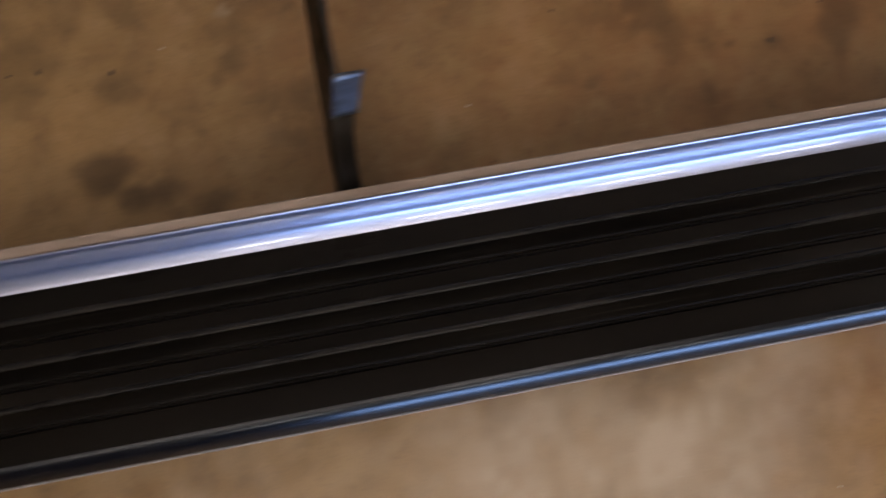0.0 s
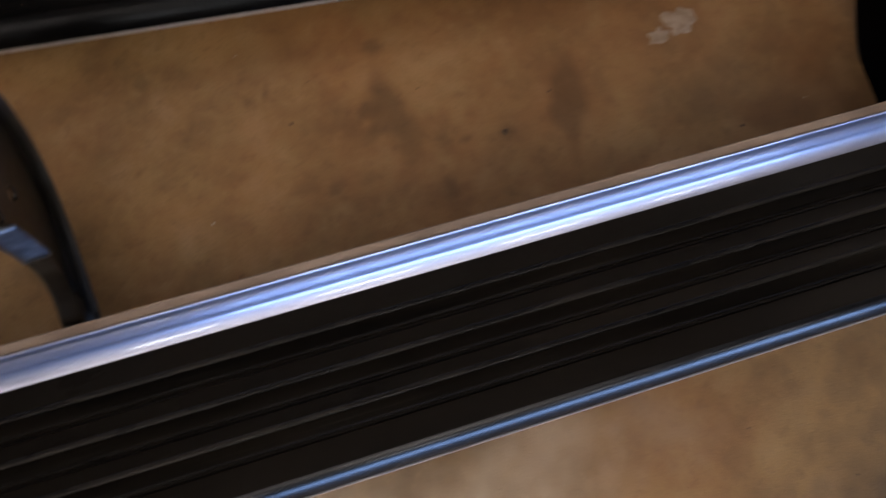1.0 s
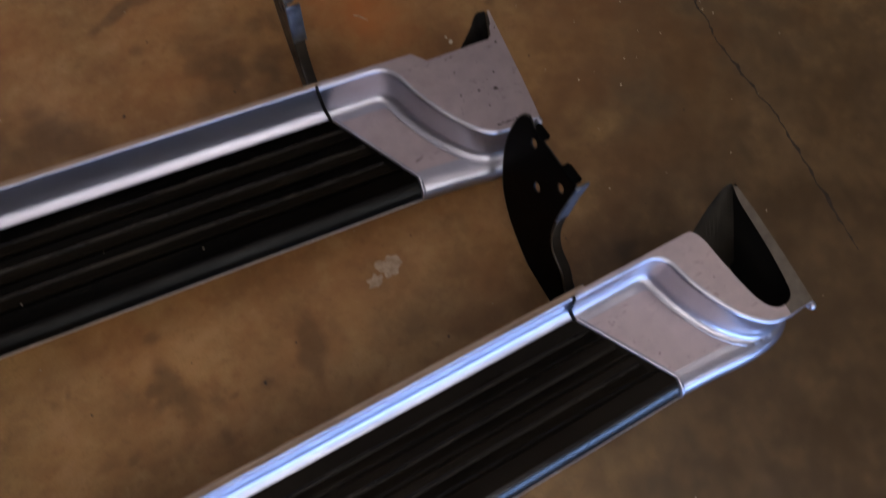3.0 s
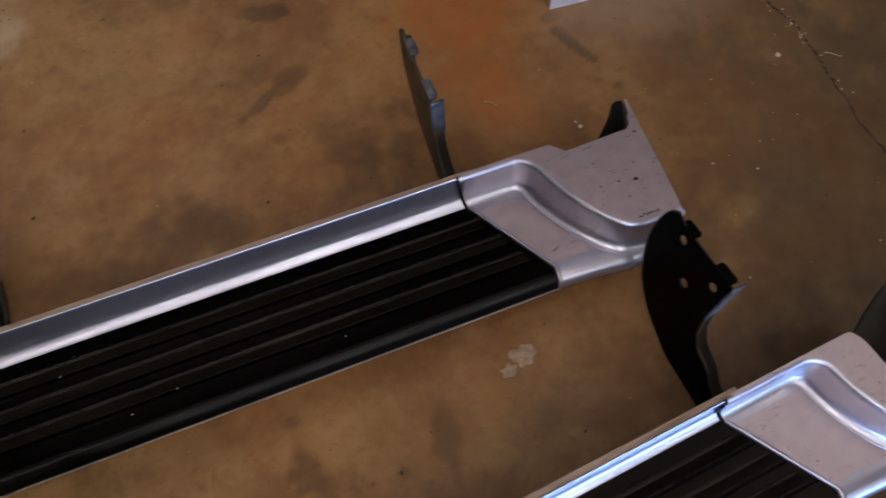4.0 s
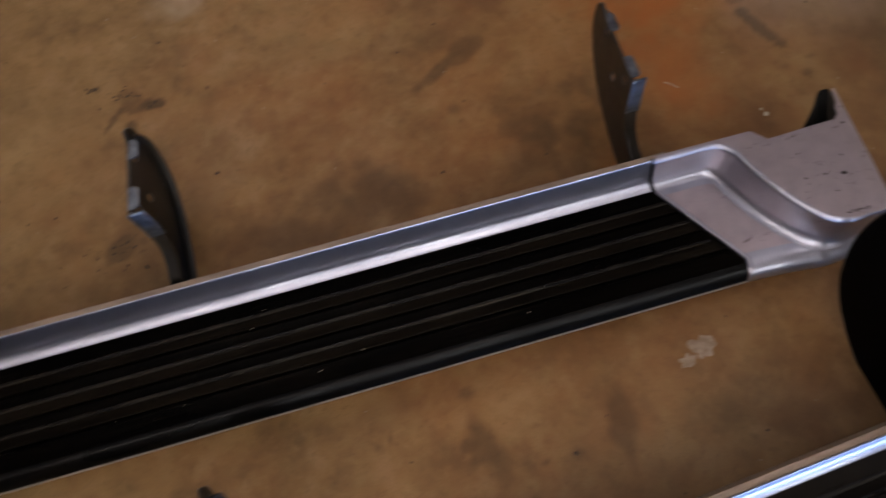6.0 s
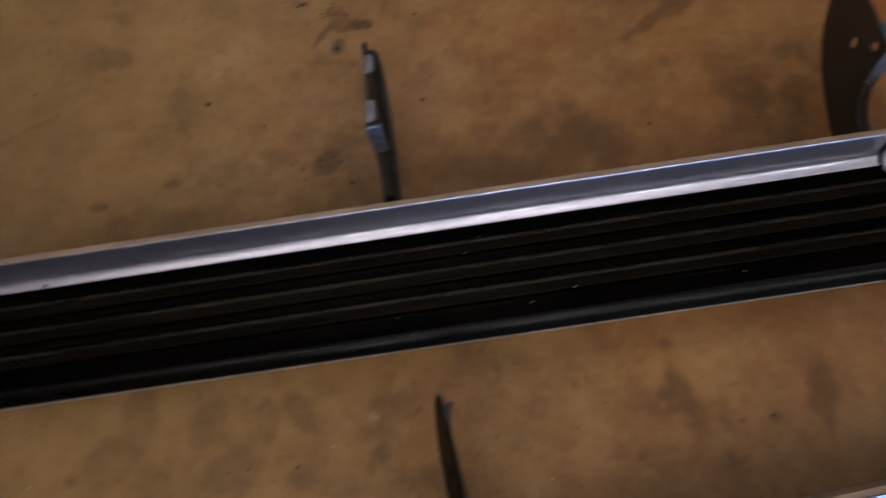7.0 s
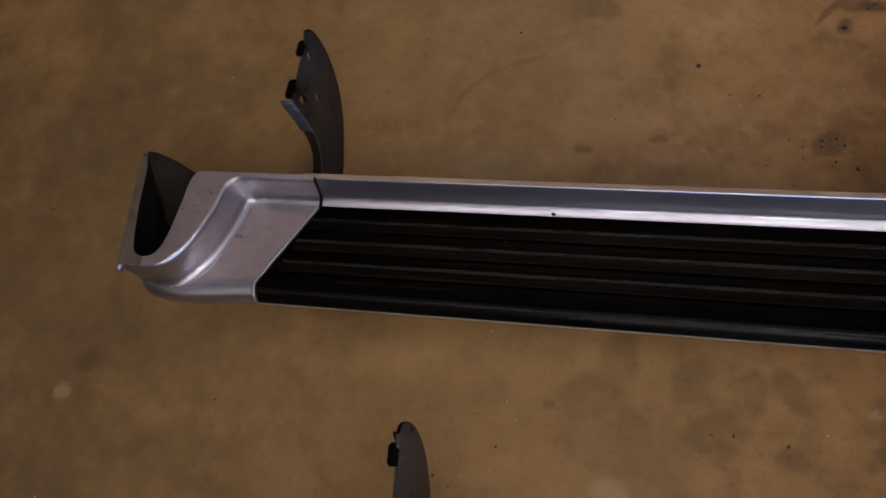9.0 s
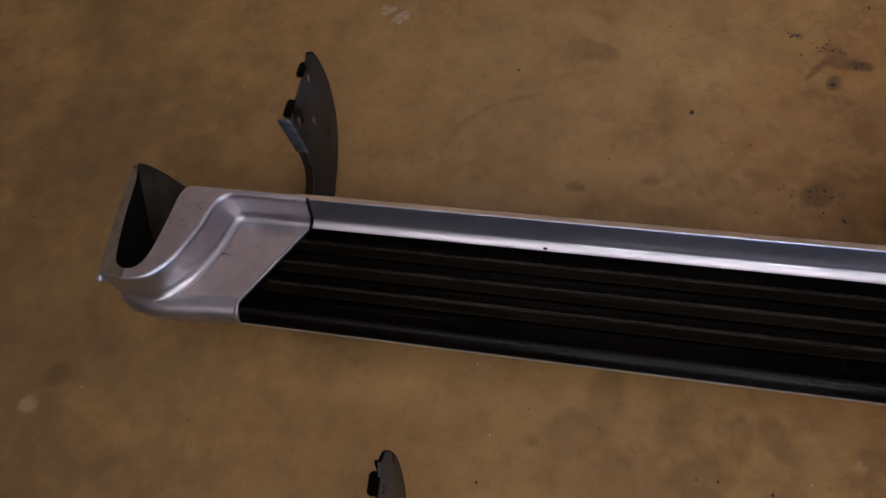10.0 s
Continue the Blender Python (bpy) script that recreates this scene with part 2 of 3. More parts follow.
        edges += [bm.edges.new((a, b)) for a, b in zip(v, v[1:] + v[:1])]
    return bmesh.ops.triangle_fill(bm, use_beauty=True, use_dissolve=False, edges=edges)


# ---- the running boards ----
# A board lies along s (its length), v (0 at the rim of the kick strip, front towards minus) and z.
RIM, TRAY, LIP = 0.1484, 0.0765, 0.0528
LONG = 1.755


def cove(rim, floor, deep, steps=7):
    """The kick strip's section (v, z): rounded rim, steep face, tight bend and a gently curved shelf beside the tread."""
    bend, shelf = 0.0110, 0.0355
    lean = [(math.radians(87 - 40 * k / steps), bend) for k in range(steps + 1)] + [(math.radians(47 - 24 * k / steps), shelf) for k in range(1, steps + 1)]
    curve, v, z = [(0.0, 0.0)], 0.0, 0.0
    for (a, _), (b, radius) in zip(lean, lean[1:]):
        v -= radius * (math.sin(a) - math.sin(b))
        z -= radius * (math.cos(b) - math.cos(a))
        curve.append((v, z))
    start = (-deep + 0.0002 - v, floor - z)
    top = (-0.0030, rim - 0.0024)
    out = [(0.0, rim - 0.004), (-0.0005, rim - 0.0010), (-0.0013, rim), (-0.0022, rim - 0.0006), top]
    out += [(top[0] + (start[0] - top[0]) * k / 4, top[1] + (start[1] - top[1]) * k / 4) for k in (0.04, 0.2, 2.0, 3.4)]
    return out + [(start[0] + a, start[1] + b) for a, b in curve] + [(-deep, floor)]


GROOVES = (0.0495, 0.0700, 0.0905, 0.1112, 0.1304, 0.1515)


def tread_outline():
    """Flat bands parted by deep narrow grooves."""
    out = [(-0.0212, 0.060), (-0.0212, TRAY)]
    for g in GROOVES[1::2]:
        out += [(-g + 0.0042, TRAY), (-g + 0.0026, TRAY - 0.0004), (-g + 0.0014, TRAY - 0.0042), (-g - 0.0014, TRAY - 0.0042), (-g - 0.0026, TRAY - 0.0004), (-g - 0.0042, TRAY)]
    return out + [(-0.1804, TRAY), (-0.1804, 0.060)]


def ridge_outline(g):
    """A low rounded ridge on the tread, steeper towards the front."""
    return [(-g + 0.0040, TRAY - 0.0004), (-g + 0.0038, TRAY + 0.0001), (-g + 0.0020, TRAY + 0.0007), (-g + 0.0004, TRAY + 0.0009), (-g - 0.0010, TRAY + 0.0007), (-g - 0.0020, TRAY + 0.0001), (-g - 0.0022, TRAY - 0.0004)]


def rib_outline(rear, fore):
    """A raised band of the tread, a touch higher at its rear."""
    return [(-rear, TRAY - 0.0006), (-rear, TRAY + 0.0006), (-rear - 0.004, TRAY + 0.0009), (-0.5 * (rear + fore), TRAY + 0.0008), (-fore + 0.003, TRAY + 0.0006), (-fore + 0.0006, TRAY + 0.0003), (-fore, TRAY - 0.0006)]


def nose_outline():
    """A crease, a wide curved slope and a tighter turn down to the lip."""
    out = [(-0.1806, 0.060), (-0.1806, TRAY - 0.0002), (-0.1818, TRAY - 0.0003)]
    v, z = -0.1830, TRAY - 0.0006
    for a0, a1, radius, n in ((10, 36, 0.0140, 6), (36, 60, 0.0460, 8), (60, 90, 0.0090, 5)):
        for k in range(n):
            out.append((v - radius * (math.sin(radians(a0 + (a1 - a0) * k / n)) - math.sin(radians(a0))), z - radius * (math.cos(radians(a0)) - math.cos(radians(a0 + (a1 - a0) * k / n)))))
        v, z = v - radius * (math.sin(radians(a1)) - math.sin(radians(a0))), z - radius * (math.cos(radians(a0)) - math.cos(radians(a1)))
    return out + [(v, z), (-0.2033, 0.050), (-0.198, 0.046), (-0.192, 0.060)]


def offset_line(line, d):
    """The plan line moved d to its right."""
    out = []
    for i, p in enumerate(line):
        a, b = line[max(i - 1, 0)], line[min(i + 1, len(line) - 1)]
        t = (b - a).normalized()
        out.append(Vector((p[0] + t[1] * d, p[1] - t[0] * d)))
    return out


def soft_section(rim, floor):
    """The caps' wall (distance from the rim line, z): a rounded edge, a steep face and a wide round hollow."""
    out = []
    for k in range(7):
        a = math.radians(82) * k / 6
        out.append((0.0075 * math.sin(a), rim - 0.0090 * (1 - math.cos(a))))
    for k in range(13):
        a = math.radians(83) * (12 - k) / 12
        out.append((0.0270 - 0.0168 * math.sin(a), floor + 0.0210 * (1 - math.cos(a))))
    return out


def along_line(line, count):
    """A plan line cut into equal steps."""
    reach = [0.0]
    for p, q in zip(line, line[1:]):
        reach.append(reach[-1] + (q - p).length)
    out = []
    for k in range(count):
        want = reach[-1] * k / (count - 1)
        i = max(j for j in range(len(line) - 1) if reach[j] <= want + 1e-9)
        out.append(line[i].lerp(line[i + 1], (want - reach[i]) / max(reach[i + 1] - reach[i], 1e-9)))
    return out


# rim line of the end caps in plan (along, v), from the joint outwards
RIM_LONG = ((-0.001, 0), (0.06, 0), (0.12, 0), (0.145, -0.004), (0.163, -0.022), (0.178, -0.072), (0.207, -0.130), (0.242, -0.166), (0.272, -0.176), (0.300, -0.1765), (0.325, -0.176))
RIM_SHORT = ((-0.001, 0), (0.04, 0), (0.08, 0), (0.106, -0.004), (0.126, -0.024), (0.143, -0.066), (0.172, -0.118), (0.207, -0.160), (0.238, -0.176), (0.272, -0.1772), (0.307, -0.177))


def end_cap(name, board, long, along):
    """The moulded cap: tray, S-shaped wall, flat plate with its cut-out, rounded front, end wall. along maps (a, v, z) into the board."""
    rim_line = smooth_line(RIM_LONG if long else RIM_SHORT, 6)
    tip = rim_line[-1][0]
    rim, floor = RIM + 0.0010, TRAY + 0.0035
    section = soft_section(rim, floor)
    lines = {d: offset_line(rim_line, d) for d, z in section}
    count = len(rim_line)
    # foot of the rounded front in plan, from the slanted joint round to the tip
    outer = along_line(smooth_line(((0.098, -0.2045), (0.150, -0.2072), (0.200, -0.2115), (tip - 0.085, -0.2140), (tip - 0.050, -0.2120), (tip - 0.022, -0.2050), (tip - 0.001, -0.1925), (tip + 0.009, -0.1760)), 6), count)
    inner = offset_line(outer, -0.030)
    bm = bmesh.new()
    shell, front, tray_rows, joint = [], [], [], None
    for i in range(count):
        # the wall draws in to a narrow upright face towards the tip
        w = min(1.0, max(0.0, (tip - rim_line[i][0] - 0.012) / 0.085))
        w = w * w * (3 - 2 * w)
        centre = lines[0.0][i]
        roll = (outer[i] - inner[i]).normalized()
        crest = outer[i] - roll * 0.030
        foot = centre + (lines[section[-1][0]][i] - centre) * (0.36 + 0.64 * w)
        # where the wall's foot lies past the crest it runs straight into the rounded front
        start = math.asin(min(0.95, max(0.0, (foot - crest).dot(roll) / 0.030)))
        low = floor - 0.025 * (1 - math.cos(start))
        wall = [(centre + (lines[d][i] - centre) * (0.36 + 0.64 * w), rim - (rim - z) * (rim - low) / (rim - floor)) for d, z in section]
        # the wall's foot slants back at the joint, over the tread
        lead = max(0.0, 1.0 - i / 9)
        wall = [(q + Vector((0.011 * lead * min(1.0, max(0.0, (rim - z) / (rim - floor))) ** 2, 0)), z) for q, z in wall]
        foot = wall[-1][0]
        edge = crest if start == 0.0 else foot
        shell.append([along(*q, z) for q, z in wall] + [along(*foot.lerp(edge, 0.06), low)])
        tray_rows.append([along(*foot.lerp(edge, f), low) for f in (0.06, 0.3, 0.5, 0.7, 0.94)])
        row = [along(*foot.lerp(edge, 0.94), low)]
        for k in range(10):
            q = start + (math.pi / 2 - start) * k / 9
            row.append(along(*(crest + roll * 0.030 * math.sin(q)), floor - 0.025 * (1 - math.cos(q))))
        row += [along(*(crest + roll * 0.029), 0.046), along(*(crest + roll * 0.020), 0.040)]
        front.append(row)
        if i == 0:
            joint = [foot.lerp(edge, k / 16) for k in range(17)]
            turn_down = [crest + roll * 0.030 * math.sin(math.pi / 2 * k / 8) for k in range(1, 9)]
    ribbon(bm, shell)
    ribbon(bm, front)
    tray = bmesh.new()
    ribbon(tray, tray_rows)
    bmesh.ops.recalc_face_normals(tray, faces=tray.faces)
    # thin rolled edge of the cap over the tread and down its front
    line = [(q, 0.0) for q in joint] + [(q, 0.025 * (1 - math.cos(math.pi / 2 * k / 8))) for k, q in enumerate(turn_down, 1)]
    ribbon(bm, [[along(q[0] + da, q[1] - dv * (drop > 0.004), floor + dz - drop) for q, drop in line] for da, dz, dv in ((0.0062, -0.0002, 0.0), (0.0044, 0.0010, 0.0008), (0.0024, 0.0017, 0.0014), (0.0004, 0.0014, 0.0012), (-0.0010, 0.0, 0.0004), (-0.0014, -0.0050, -0.001))])
    # rounded end of the rim
    ball = bmesh.ops.create_icosphere(bm, subdivisions=2, radius=0.0085)
    for vert in ball["verts"]:
        vert.co = along(tip - 0.002 + vert.co.x * 0.8, -0.1815 + vert.co.y * 0.9, rim - 0.0088 + vert.co.z)
    # plate behind the rim
    top = rim
    if long:
        edge = ((tip, -0.176), (tip + 0.006, -0.10), (tip + 0.010, -0.02), (tip + 0.010, 0.030), (tip + 0.004, 0.036), (tip - 0.003, 0.010), (tip - 0.006, -0.02), (tip - 0.010, -0.07), (tip - 0.018, -0.125), (tip - 0.026, -0.152), (tip - 0.045, -0.161), (tip - 0.066, -0.153), (tip - 0.080, -0.125), (tip - 0.091, -0.060), (tip - 0.096, -0.018), (tip - 0.106, 0.001), (tip - 0.118, 0.004), (0.150, 0.004), (0.0, 0.004))
    else:
        edge = ((tip, -0.177), (tip + 0.006, -0.10), (tip + 0.011, 0.0), (tip + 0.013, 0.038), (tip + 0.009, 0.038), (tip + 0.003, 0.012), (tip - 0.002, 0.006), (tip - 0.006, -0.008), (tip - 0.014, -0.015), (tip - 0.060, -0.016), (0.180, -0.018), (0.160, 0.003), (0.08, 0.004), (0.0, 0.004))
    rim_points = [p for p in lines[0.0] if p[0] >= 0]
    plate = bmesh.new()
    if long:
        # the plate proper and the dull strip round the open end
        cut, hollow = tip - 0.045, smooth_line(edge[4:17], 4)
        filled(plate, [along(p[0], p[1], top) for p in rim_points if p[0] < cut] + [along(cut, -0.176, top)] + [along(a, v, top) for a, v in hollow[24:]] + [along(a, v, top) for a, v in edge[17:]])
        strip = bmesh.new()
        filled(strip, [along(cut, -0.176, top)] + [along(p[0], p[1], top) for p in rim_points if p[0] > cut + 0.002] + [along(a, v, top) for a, v in edge[1:4]] + [along(a, v, top) for a, v in hollow[:25]])
    else:
        filled(plate, [along(p[0], p[1], top) for p in rim_points] + [along(a, v, top) for a, v in edge])
    bmesh.ops.remove_doubles(bm, verts=bm.verts, dist=0.00001)
    bmesh.ops.recalc_face_normals(bm, faces=bm.faces)
    cap = part(name, bm, CAP_SILVER, board, "scuffed silver painted end cap with a sunken tray", True)
    part("plate", plate, TRAY_PAINT_LIT, cap, "scratched matte grey flat plate of the cap")
    if long:
        part("end_strip", strip, DULL_STRIP, cap, "dull dusty strip round the open end")
    part("tray", tray, TRAY_PAINT_LIT, cap, "matte grey tray floor of the cap")
    # end wall and inner web below the plate
    bm = bmesh.new()
    for shift in (0.0, -0.003):
        wall = ((tip, -0.175, top), (tip + 0.006, -0.10, top), (tip + 0.010, 0.0, top), (tip + 0.011, 0.036, top), (tip + 0.004, 0.012, 0.060), (tip - 0.002, -0.02, 0.035), (tip - 0.012, -0.14, 0.035), (tip - 0.01, -0.176, 0.05))
        bm.faces.new([bm.verts.new(along(a + shift, v, z - 0.001)) for a, v, z in wall])
    part("end_wall", bm, BLACK_AND_SHADE if long else DUSTY_PLASTIC, cap, "inner end wall of the cap")
    bm = bmesh.new()
    near = (0.222, -0.003) if long else (0.243, -0.0165)
    foot = (0.236, -0.078) if long else (0.250, -0.060)
    upper = smooth_line((near, (near[0] + 0.45 * (tip - near[0]), 0.020 if long else 0.010), (tip - 0.012, 0.036), (tip + 0.006, 0.037)), 4)
    lower = [Vector(foot).lerp(Vector((tip - 0.004, -0.065)), k / (len(upper) - 1)) for k in range(len(upper))]
    ribbon(bm, [[along(p[0], p[1], top - 0.0015) for p in upper], [along(p[0], p[1], 0.050) for p in lower],
                [along(p[0], p[1] + 0.003, 0.048) for p in lower], [along(p[0], p[1] + 0.003, top - 0.0015) for p in upper]])
    part("back_web", bm, DUSTY_LIT_STEEL if long else BLACK_AND_SHADE, cap, "inner web of the cap with shade in its tone")
    # dark strip added over the joint with the kick strip, standing for its gap
    bm = bmesh.new()
    lip = [(-d, z) for d, z in section]
    ribbon(bm, [[along(a + 0.011 * min(1.0, max(0.0, (rim - z) / (rim - floor))) ** 2, v, z + lift) for v, z in lip] for a, lift in ((-0.0062, -0.004), (-0.0050, 0.0004), (-0.0022, 0.0006), (-0.0008, -0.001))])
    part("joint_gap_strip", bm, BLACK_AND_SHADE, cap, "thin black strip added for the dark joint gap", True)
    return cap


BRACKET_TOP = ((0.117, 0.250), (0.176, 0.246), (0.232, 0.240))
BRACKET_EDGE = smooth_line(((0.232, 0.240), (0.243, 0.226), (0.246, 0.185), (0.238, 0.140), (0.214, 0.088), (0.178, 0.052), (0.130, 0.028), (0.080, 0.011), (0.0, 0.0), (-0.150, 0.0)), 5)
BRACKET_HOLLOW = smooth_line(((-0.150, 0.040), (-0.03, 0.046), (0.020, 0.060), (0.052, 0.082), (0.080, 0.092), (0.097, 0.108), (0.107, 0.130), (0.113, 0.165), (0.116, 0.215), (0.117, 0.250)), 5)


def folded_edge(arm, name, line, shape, mat, place_at, label="", taper=True):
    """A bent strip along a plan line (v, z); shape gives (sideways, inwards) points."""
    bm = bmesh.new()
    rows = []
    n = len(line)
    for i, (v, z) in enumerate(line):
        w = min(1.0, 0.35 + 4.0 * min(i, n - 1 - i) / n) if taper else 1.0
        a, b = line[max(i - 1, 0)], line[min(i + 1, n - 1)]
        t = Vector((b[0] - a[0], b[1] - a[1])).normalized()
        rows.append([place_at(x * (w if x > 0.006 else 1), v - t[1] * y, max(z + t[0] * y, 0.0004)) for x, y in shape])
    grid = ribbon(bm, rows, True)
    bm.faces.new(list(reversed(grid[0])))
    bm.faces.new(grid[-1])
    bmesh.ops.recalc_face_normals(bm, faces=bm.faces)
    return part(name, bm, mat, arm, label, True)


REAR_SHAPE = ((0.0, 0.0165), (0.0, 0.0130), (0.0008, 0.0085), (0.0032, 0.0042), (0.0075, 0.0012), (0.0130, 0.0), (0.0195, 0.0), (0.0195, 0.0030), (0.0130, 0.0032), (0.0090, 0.0046), (0.0058, 0.0080), (0.0040, 0.0130), (0.0040, 0.0165))
FRONT_SHAPE = ((0.0, 0.0050), (0.0, 0.0022), (0.0012, 0.0006), (0.0035, 0.0), (0.0190, 0.0), (0.0190, 0.0028), (0.0050, 0.0032), (0.0040, 0.0050))


def bracket(board, at, side, lean, turn, reach, tall, shift, paint, tab_paint):
    """A pressed steel arm standing across the board: a plate with three holes, a rounded rear fold, a front fold and two tabs on the top edge."""
    def place_at(x, v, z):
        return (at + side * x + lean * z + turn * v, v, z)

    def fit_reach(v):
        return v if v < 0 else v * (reach + shift * v / 0.055) if v < 0.055 else v * reach + shift
    edge = [Vector((fit_reach(v), z * tall)) for v, z in BRACKET_EDGE]
    hollow = [Vector((fit_reach(v), z * (tall if z > 0.07 else 1.0))) for v, z in BRACKET_HOLLOW]
    inner = []
    for k, p in enumerate(edge):
        a, b = edge[max(k - 1, 0)], edge[min(k + 1, len(edge) - 1)]
        t = (b - a).normalized()
        inner.append(Vector((p[0] - t[1] * 0.0150, p[1] + t[0] * 0.0150)))
    top = [Vector((fit_reach(v), z * tall)) for v, z in BRACKET_TOP]
    outline = inner + hollow[:-1] + top[:2] + [Vector((top[2][0] - 0.008, top[2][1] + 0.002))]

    def sheet(x, thick):
        bm = bmesh.new()
        holes = []
        for hv, hz, radius in ((0.213, 0.222, 0.0100), (0.169, 0.163, 0.0105), (0.136, 0.216, 0.0100)):
            holes.append([place_at(x, fit_reach(hv) + radius * 0.75 * math.cos(k * math.pi / 6), hz * tall + radius * math.sin(k * math.pi / 6)) for k in range(12)])
        filled(bm, [place_at(x, v, z) for v, z in outline], holes)
        made = bmesh.ops.extrude_face_region(bm, geom=list(bm.faces))
        for e in made["geom"]:
            if isinstance(e, bmesh.types.BMVert):
                e.co.x += side * thick
        bmesh.ops.recalc_face_normals(bm, faces=bm.faces)
        return bm
    arm = part("bracket", sheet(0.0, 0.0024), paint, board, "black painted pressed steel mounting bracket with three holes")
    part("inner_face", sheet(0.0026, 0.0016), DUSTY_LIT_STEEL, arm, "dusty inner face, toned lighter as lit")
    folded_edge(arm, "rear_fold", edge, REAR_SHAPE, DUSTY_LIT_STEEL if side > 0 else BRACKET_PAINT, place_at, "rounded rear fold")
    cut = max(k for k, p in enumerate(hollow) if p[1] < 0.160 * tall)
    folded_edge(arm, "front_fold", hollow[:cut + 1], FRONT_SHAPE, DUSTY_LIT_STEEL, place_at, "dusty front fold", False)
    folded_edge(arm, "front_flange", hollow[cut:], ((-0.0008, 0.0050), (-0.0008, 0.0016), (0.0012, -0.0002), (0.0035, -0.0008), (0.0225, -0.0008), (0.0235, 0.0), (0.0225, 0.0030), (0.0050, 0.0034)), STEEL_SKY_LIT, place_at, "bracket flange toned bluish as sky-lit", False)
    # two small tabs bent outwards on the top edge
    for v0, v1 in ((0.122, 0.156), (0.202, 0.232)) if tab_paint else ():
        bm = bmesh.new()
        z0, z1 = (tall * (0.2515 - (v - 0.117) * 0.085) for v in (v0, v1))
        for x, rise, inset in ((0.001, 0.0, 0.0), (0.012, 0.0005, 0.0), (0.0165, -0.001, 0.004)):
            for drop in (0.0, 0.0035):
                bm.verts.new(place_at(x, fit_reach(v0 + inset), z0 + rise - drop))
                bm.verts.new(place_at(x, fit_reach(v1 - inset), z1 + rise - drop))
        bmesh.ops.convex_hull(bm, input=bm.verts)
        part("tab", bm, tab_paint, arm)
    return arm


def running_board(flip, m, label, arms, tread_paint, nose_paint):
    """flip 1: the long cap lies at s = 0 towards minus x; -1: mirrored."""
    board = new("running_board")
    board.matrix_world = m
    tagged(board, label, "running board", "pair of running boards")
    ends = sorted((0.0, flip * LONG))

    bm = bmesh.new()
    shell = cove(RIM, TRAY, 0.0225)
    outline = shell + [(-0.0225, TRAY - 0.003)] + [(v + 0.002, z - 0.003) for v, z in reversed(shell[5:-1])] + [(-0.0008, RIM - 0.008)]
    bar(bm, outline, ends[0] - 0.012, ends[1] + 0.012, 1)
    strip = part("kick_strip", bm, SILVER, board, "glossy silver kick strip with a hollow face", True)
    strip.data.set_sharp_from_angle(angle=radians(40))

    bm = bmesh.new()
    bar(bm, [(0.0005, RIM - 0.0045), (0.0005, RIM - 0.012), (0.0075, RIM - 0.012), (0.0075, 0.070), (0.0095, 0.070), (0.0098, RIM - 0.0050), (0.0090, RIM - 0.0042)], ends[0] - 0.022, ends[1] + 0.022)
    part("back_flange", bm, ALUMINIUM, board, "dusty bare aluminium rear flange")

    bm = bmesh.new()
    out = 0.105
    bar(bm, tread_outline(), ends[0] - out, ends[1] + out)
    tread = part("tread", bm, tread_paint, board, "matte black ribbed rubber tread", True)
    tread.data.set_sharp_from_angle(angle=radians(50))
    for g in GROOVES[::2]:
        bm = bmesh.new()
        bar(bm, ridge_outline(g), ends[0] - g * 0.42 - 0.004, ends[1] + g * 0.42 + 0.004)
        ridge = part("ridge", bm, RIDGE_RUBBER, tread, "", True)
        ridge.data.set_sharp_from_angle(angle=radians(50))
    for rear, fore in zip(GROOVES[::2], GROOVES[1::2]):
        bm = bmesh.new()
        bar(bm, rib_outline(rear + 0.0022, fore - 0.0030), ends[0] - rear * 0.5, ends[1] + rear * 0.5)
        rib = part("rib", bm, RIB_RUBBER, tread, "", True)
        rib.data.set_sharp_from_angle(angle=radians(50))
    bm = bmesh.new()
    bar(bm, nose_outline(), ends[0] - out, ends[1] + out)
    nose = part("nose", bm, nose_paint, board, "glossy black rounded front edge", True)
    nose.data.set_sharp_from_angle(angle=radians(50))

    bm = bmesh.new()
    bar(bm, [(-0.2032, 0.0555), (-0.2032, 0.0500), (-0.2046, 0.0500), (-0.2050, 0.0540), (-0.2042, 0.0558)], ends[0] - out + 0.004, ends[1] + out - 0.004)
    part("front_lip", bm, EDGE_METAL, board, "thin bright metal lip along the front")

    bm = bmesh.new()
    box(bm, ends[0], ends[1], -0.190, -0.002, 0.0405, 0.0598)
    part("under_channel", bm, BLACK_AND_SHADE, board)

    end_cap("end_cap", board, True, lambda a, v, z: (-flip * a, v, z))
    end_cap("end_cap", board, False, lambda a, v, z: (flip * (LONG + a), v, z))
    for arm in arms:
        bracket(board, *arm)
    return board


# brackets: place along the board, side of the folds, lean, turn, reach, height, shift, paints
FAR_ARMS = ((-0.008, -1, -0.071, -0.026, 1.10, 0.91, -0.028, BRACKET_PAINT_LIT, BRACKET_PAINT),
            (0.966, 1, -0.064, 0.056, 1.15, 0.765, -0.016, DUSTY_LIT_STEEL, STEEL_SKY_LIT),
            (1.751, 1, -0.040, 0.045, 1.20, 0.84, -0.032, DUSTY_LIT_STEEL, STEEL_SKY_LIT))
NEAR_ARMS = ((0.018, 1, 0.085, 0.0, 0.99, 1.02, 0.001, BRACKET_PAINT, BRACKET_PAINT),
             (-0.962, 1, 0.140, -0.030, 1.085, 0.90, -0.042, BRACKET_PAINT, None),
             (-1.722, -1, -0.026, 0.0, 1.04, 0.93, -0.065, BRACKET_PAINT_LIT, BRACKET_PAINT))
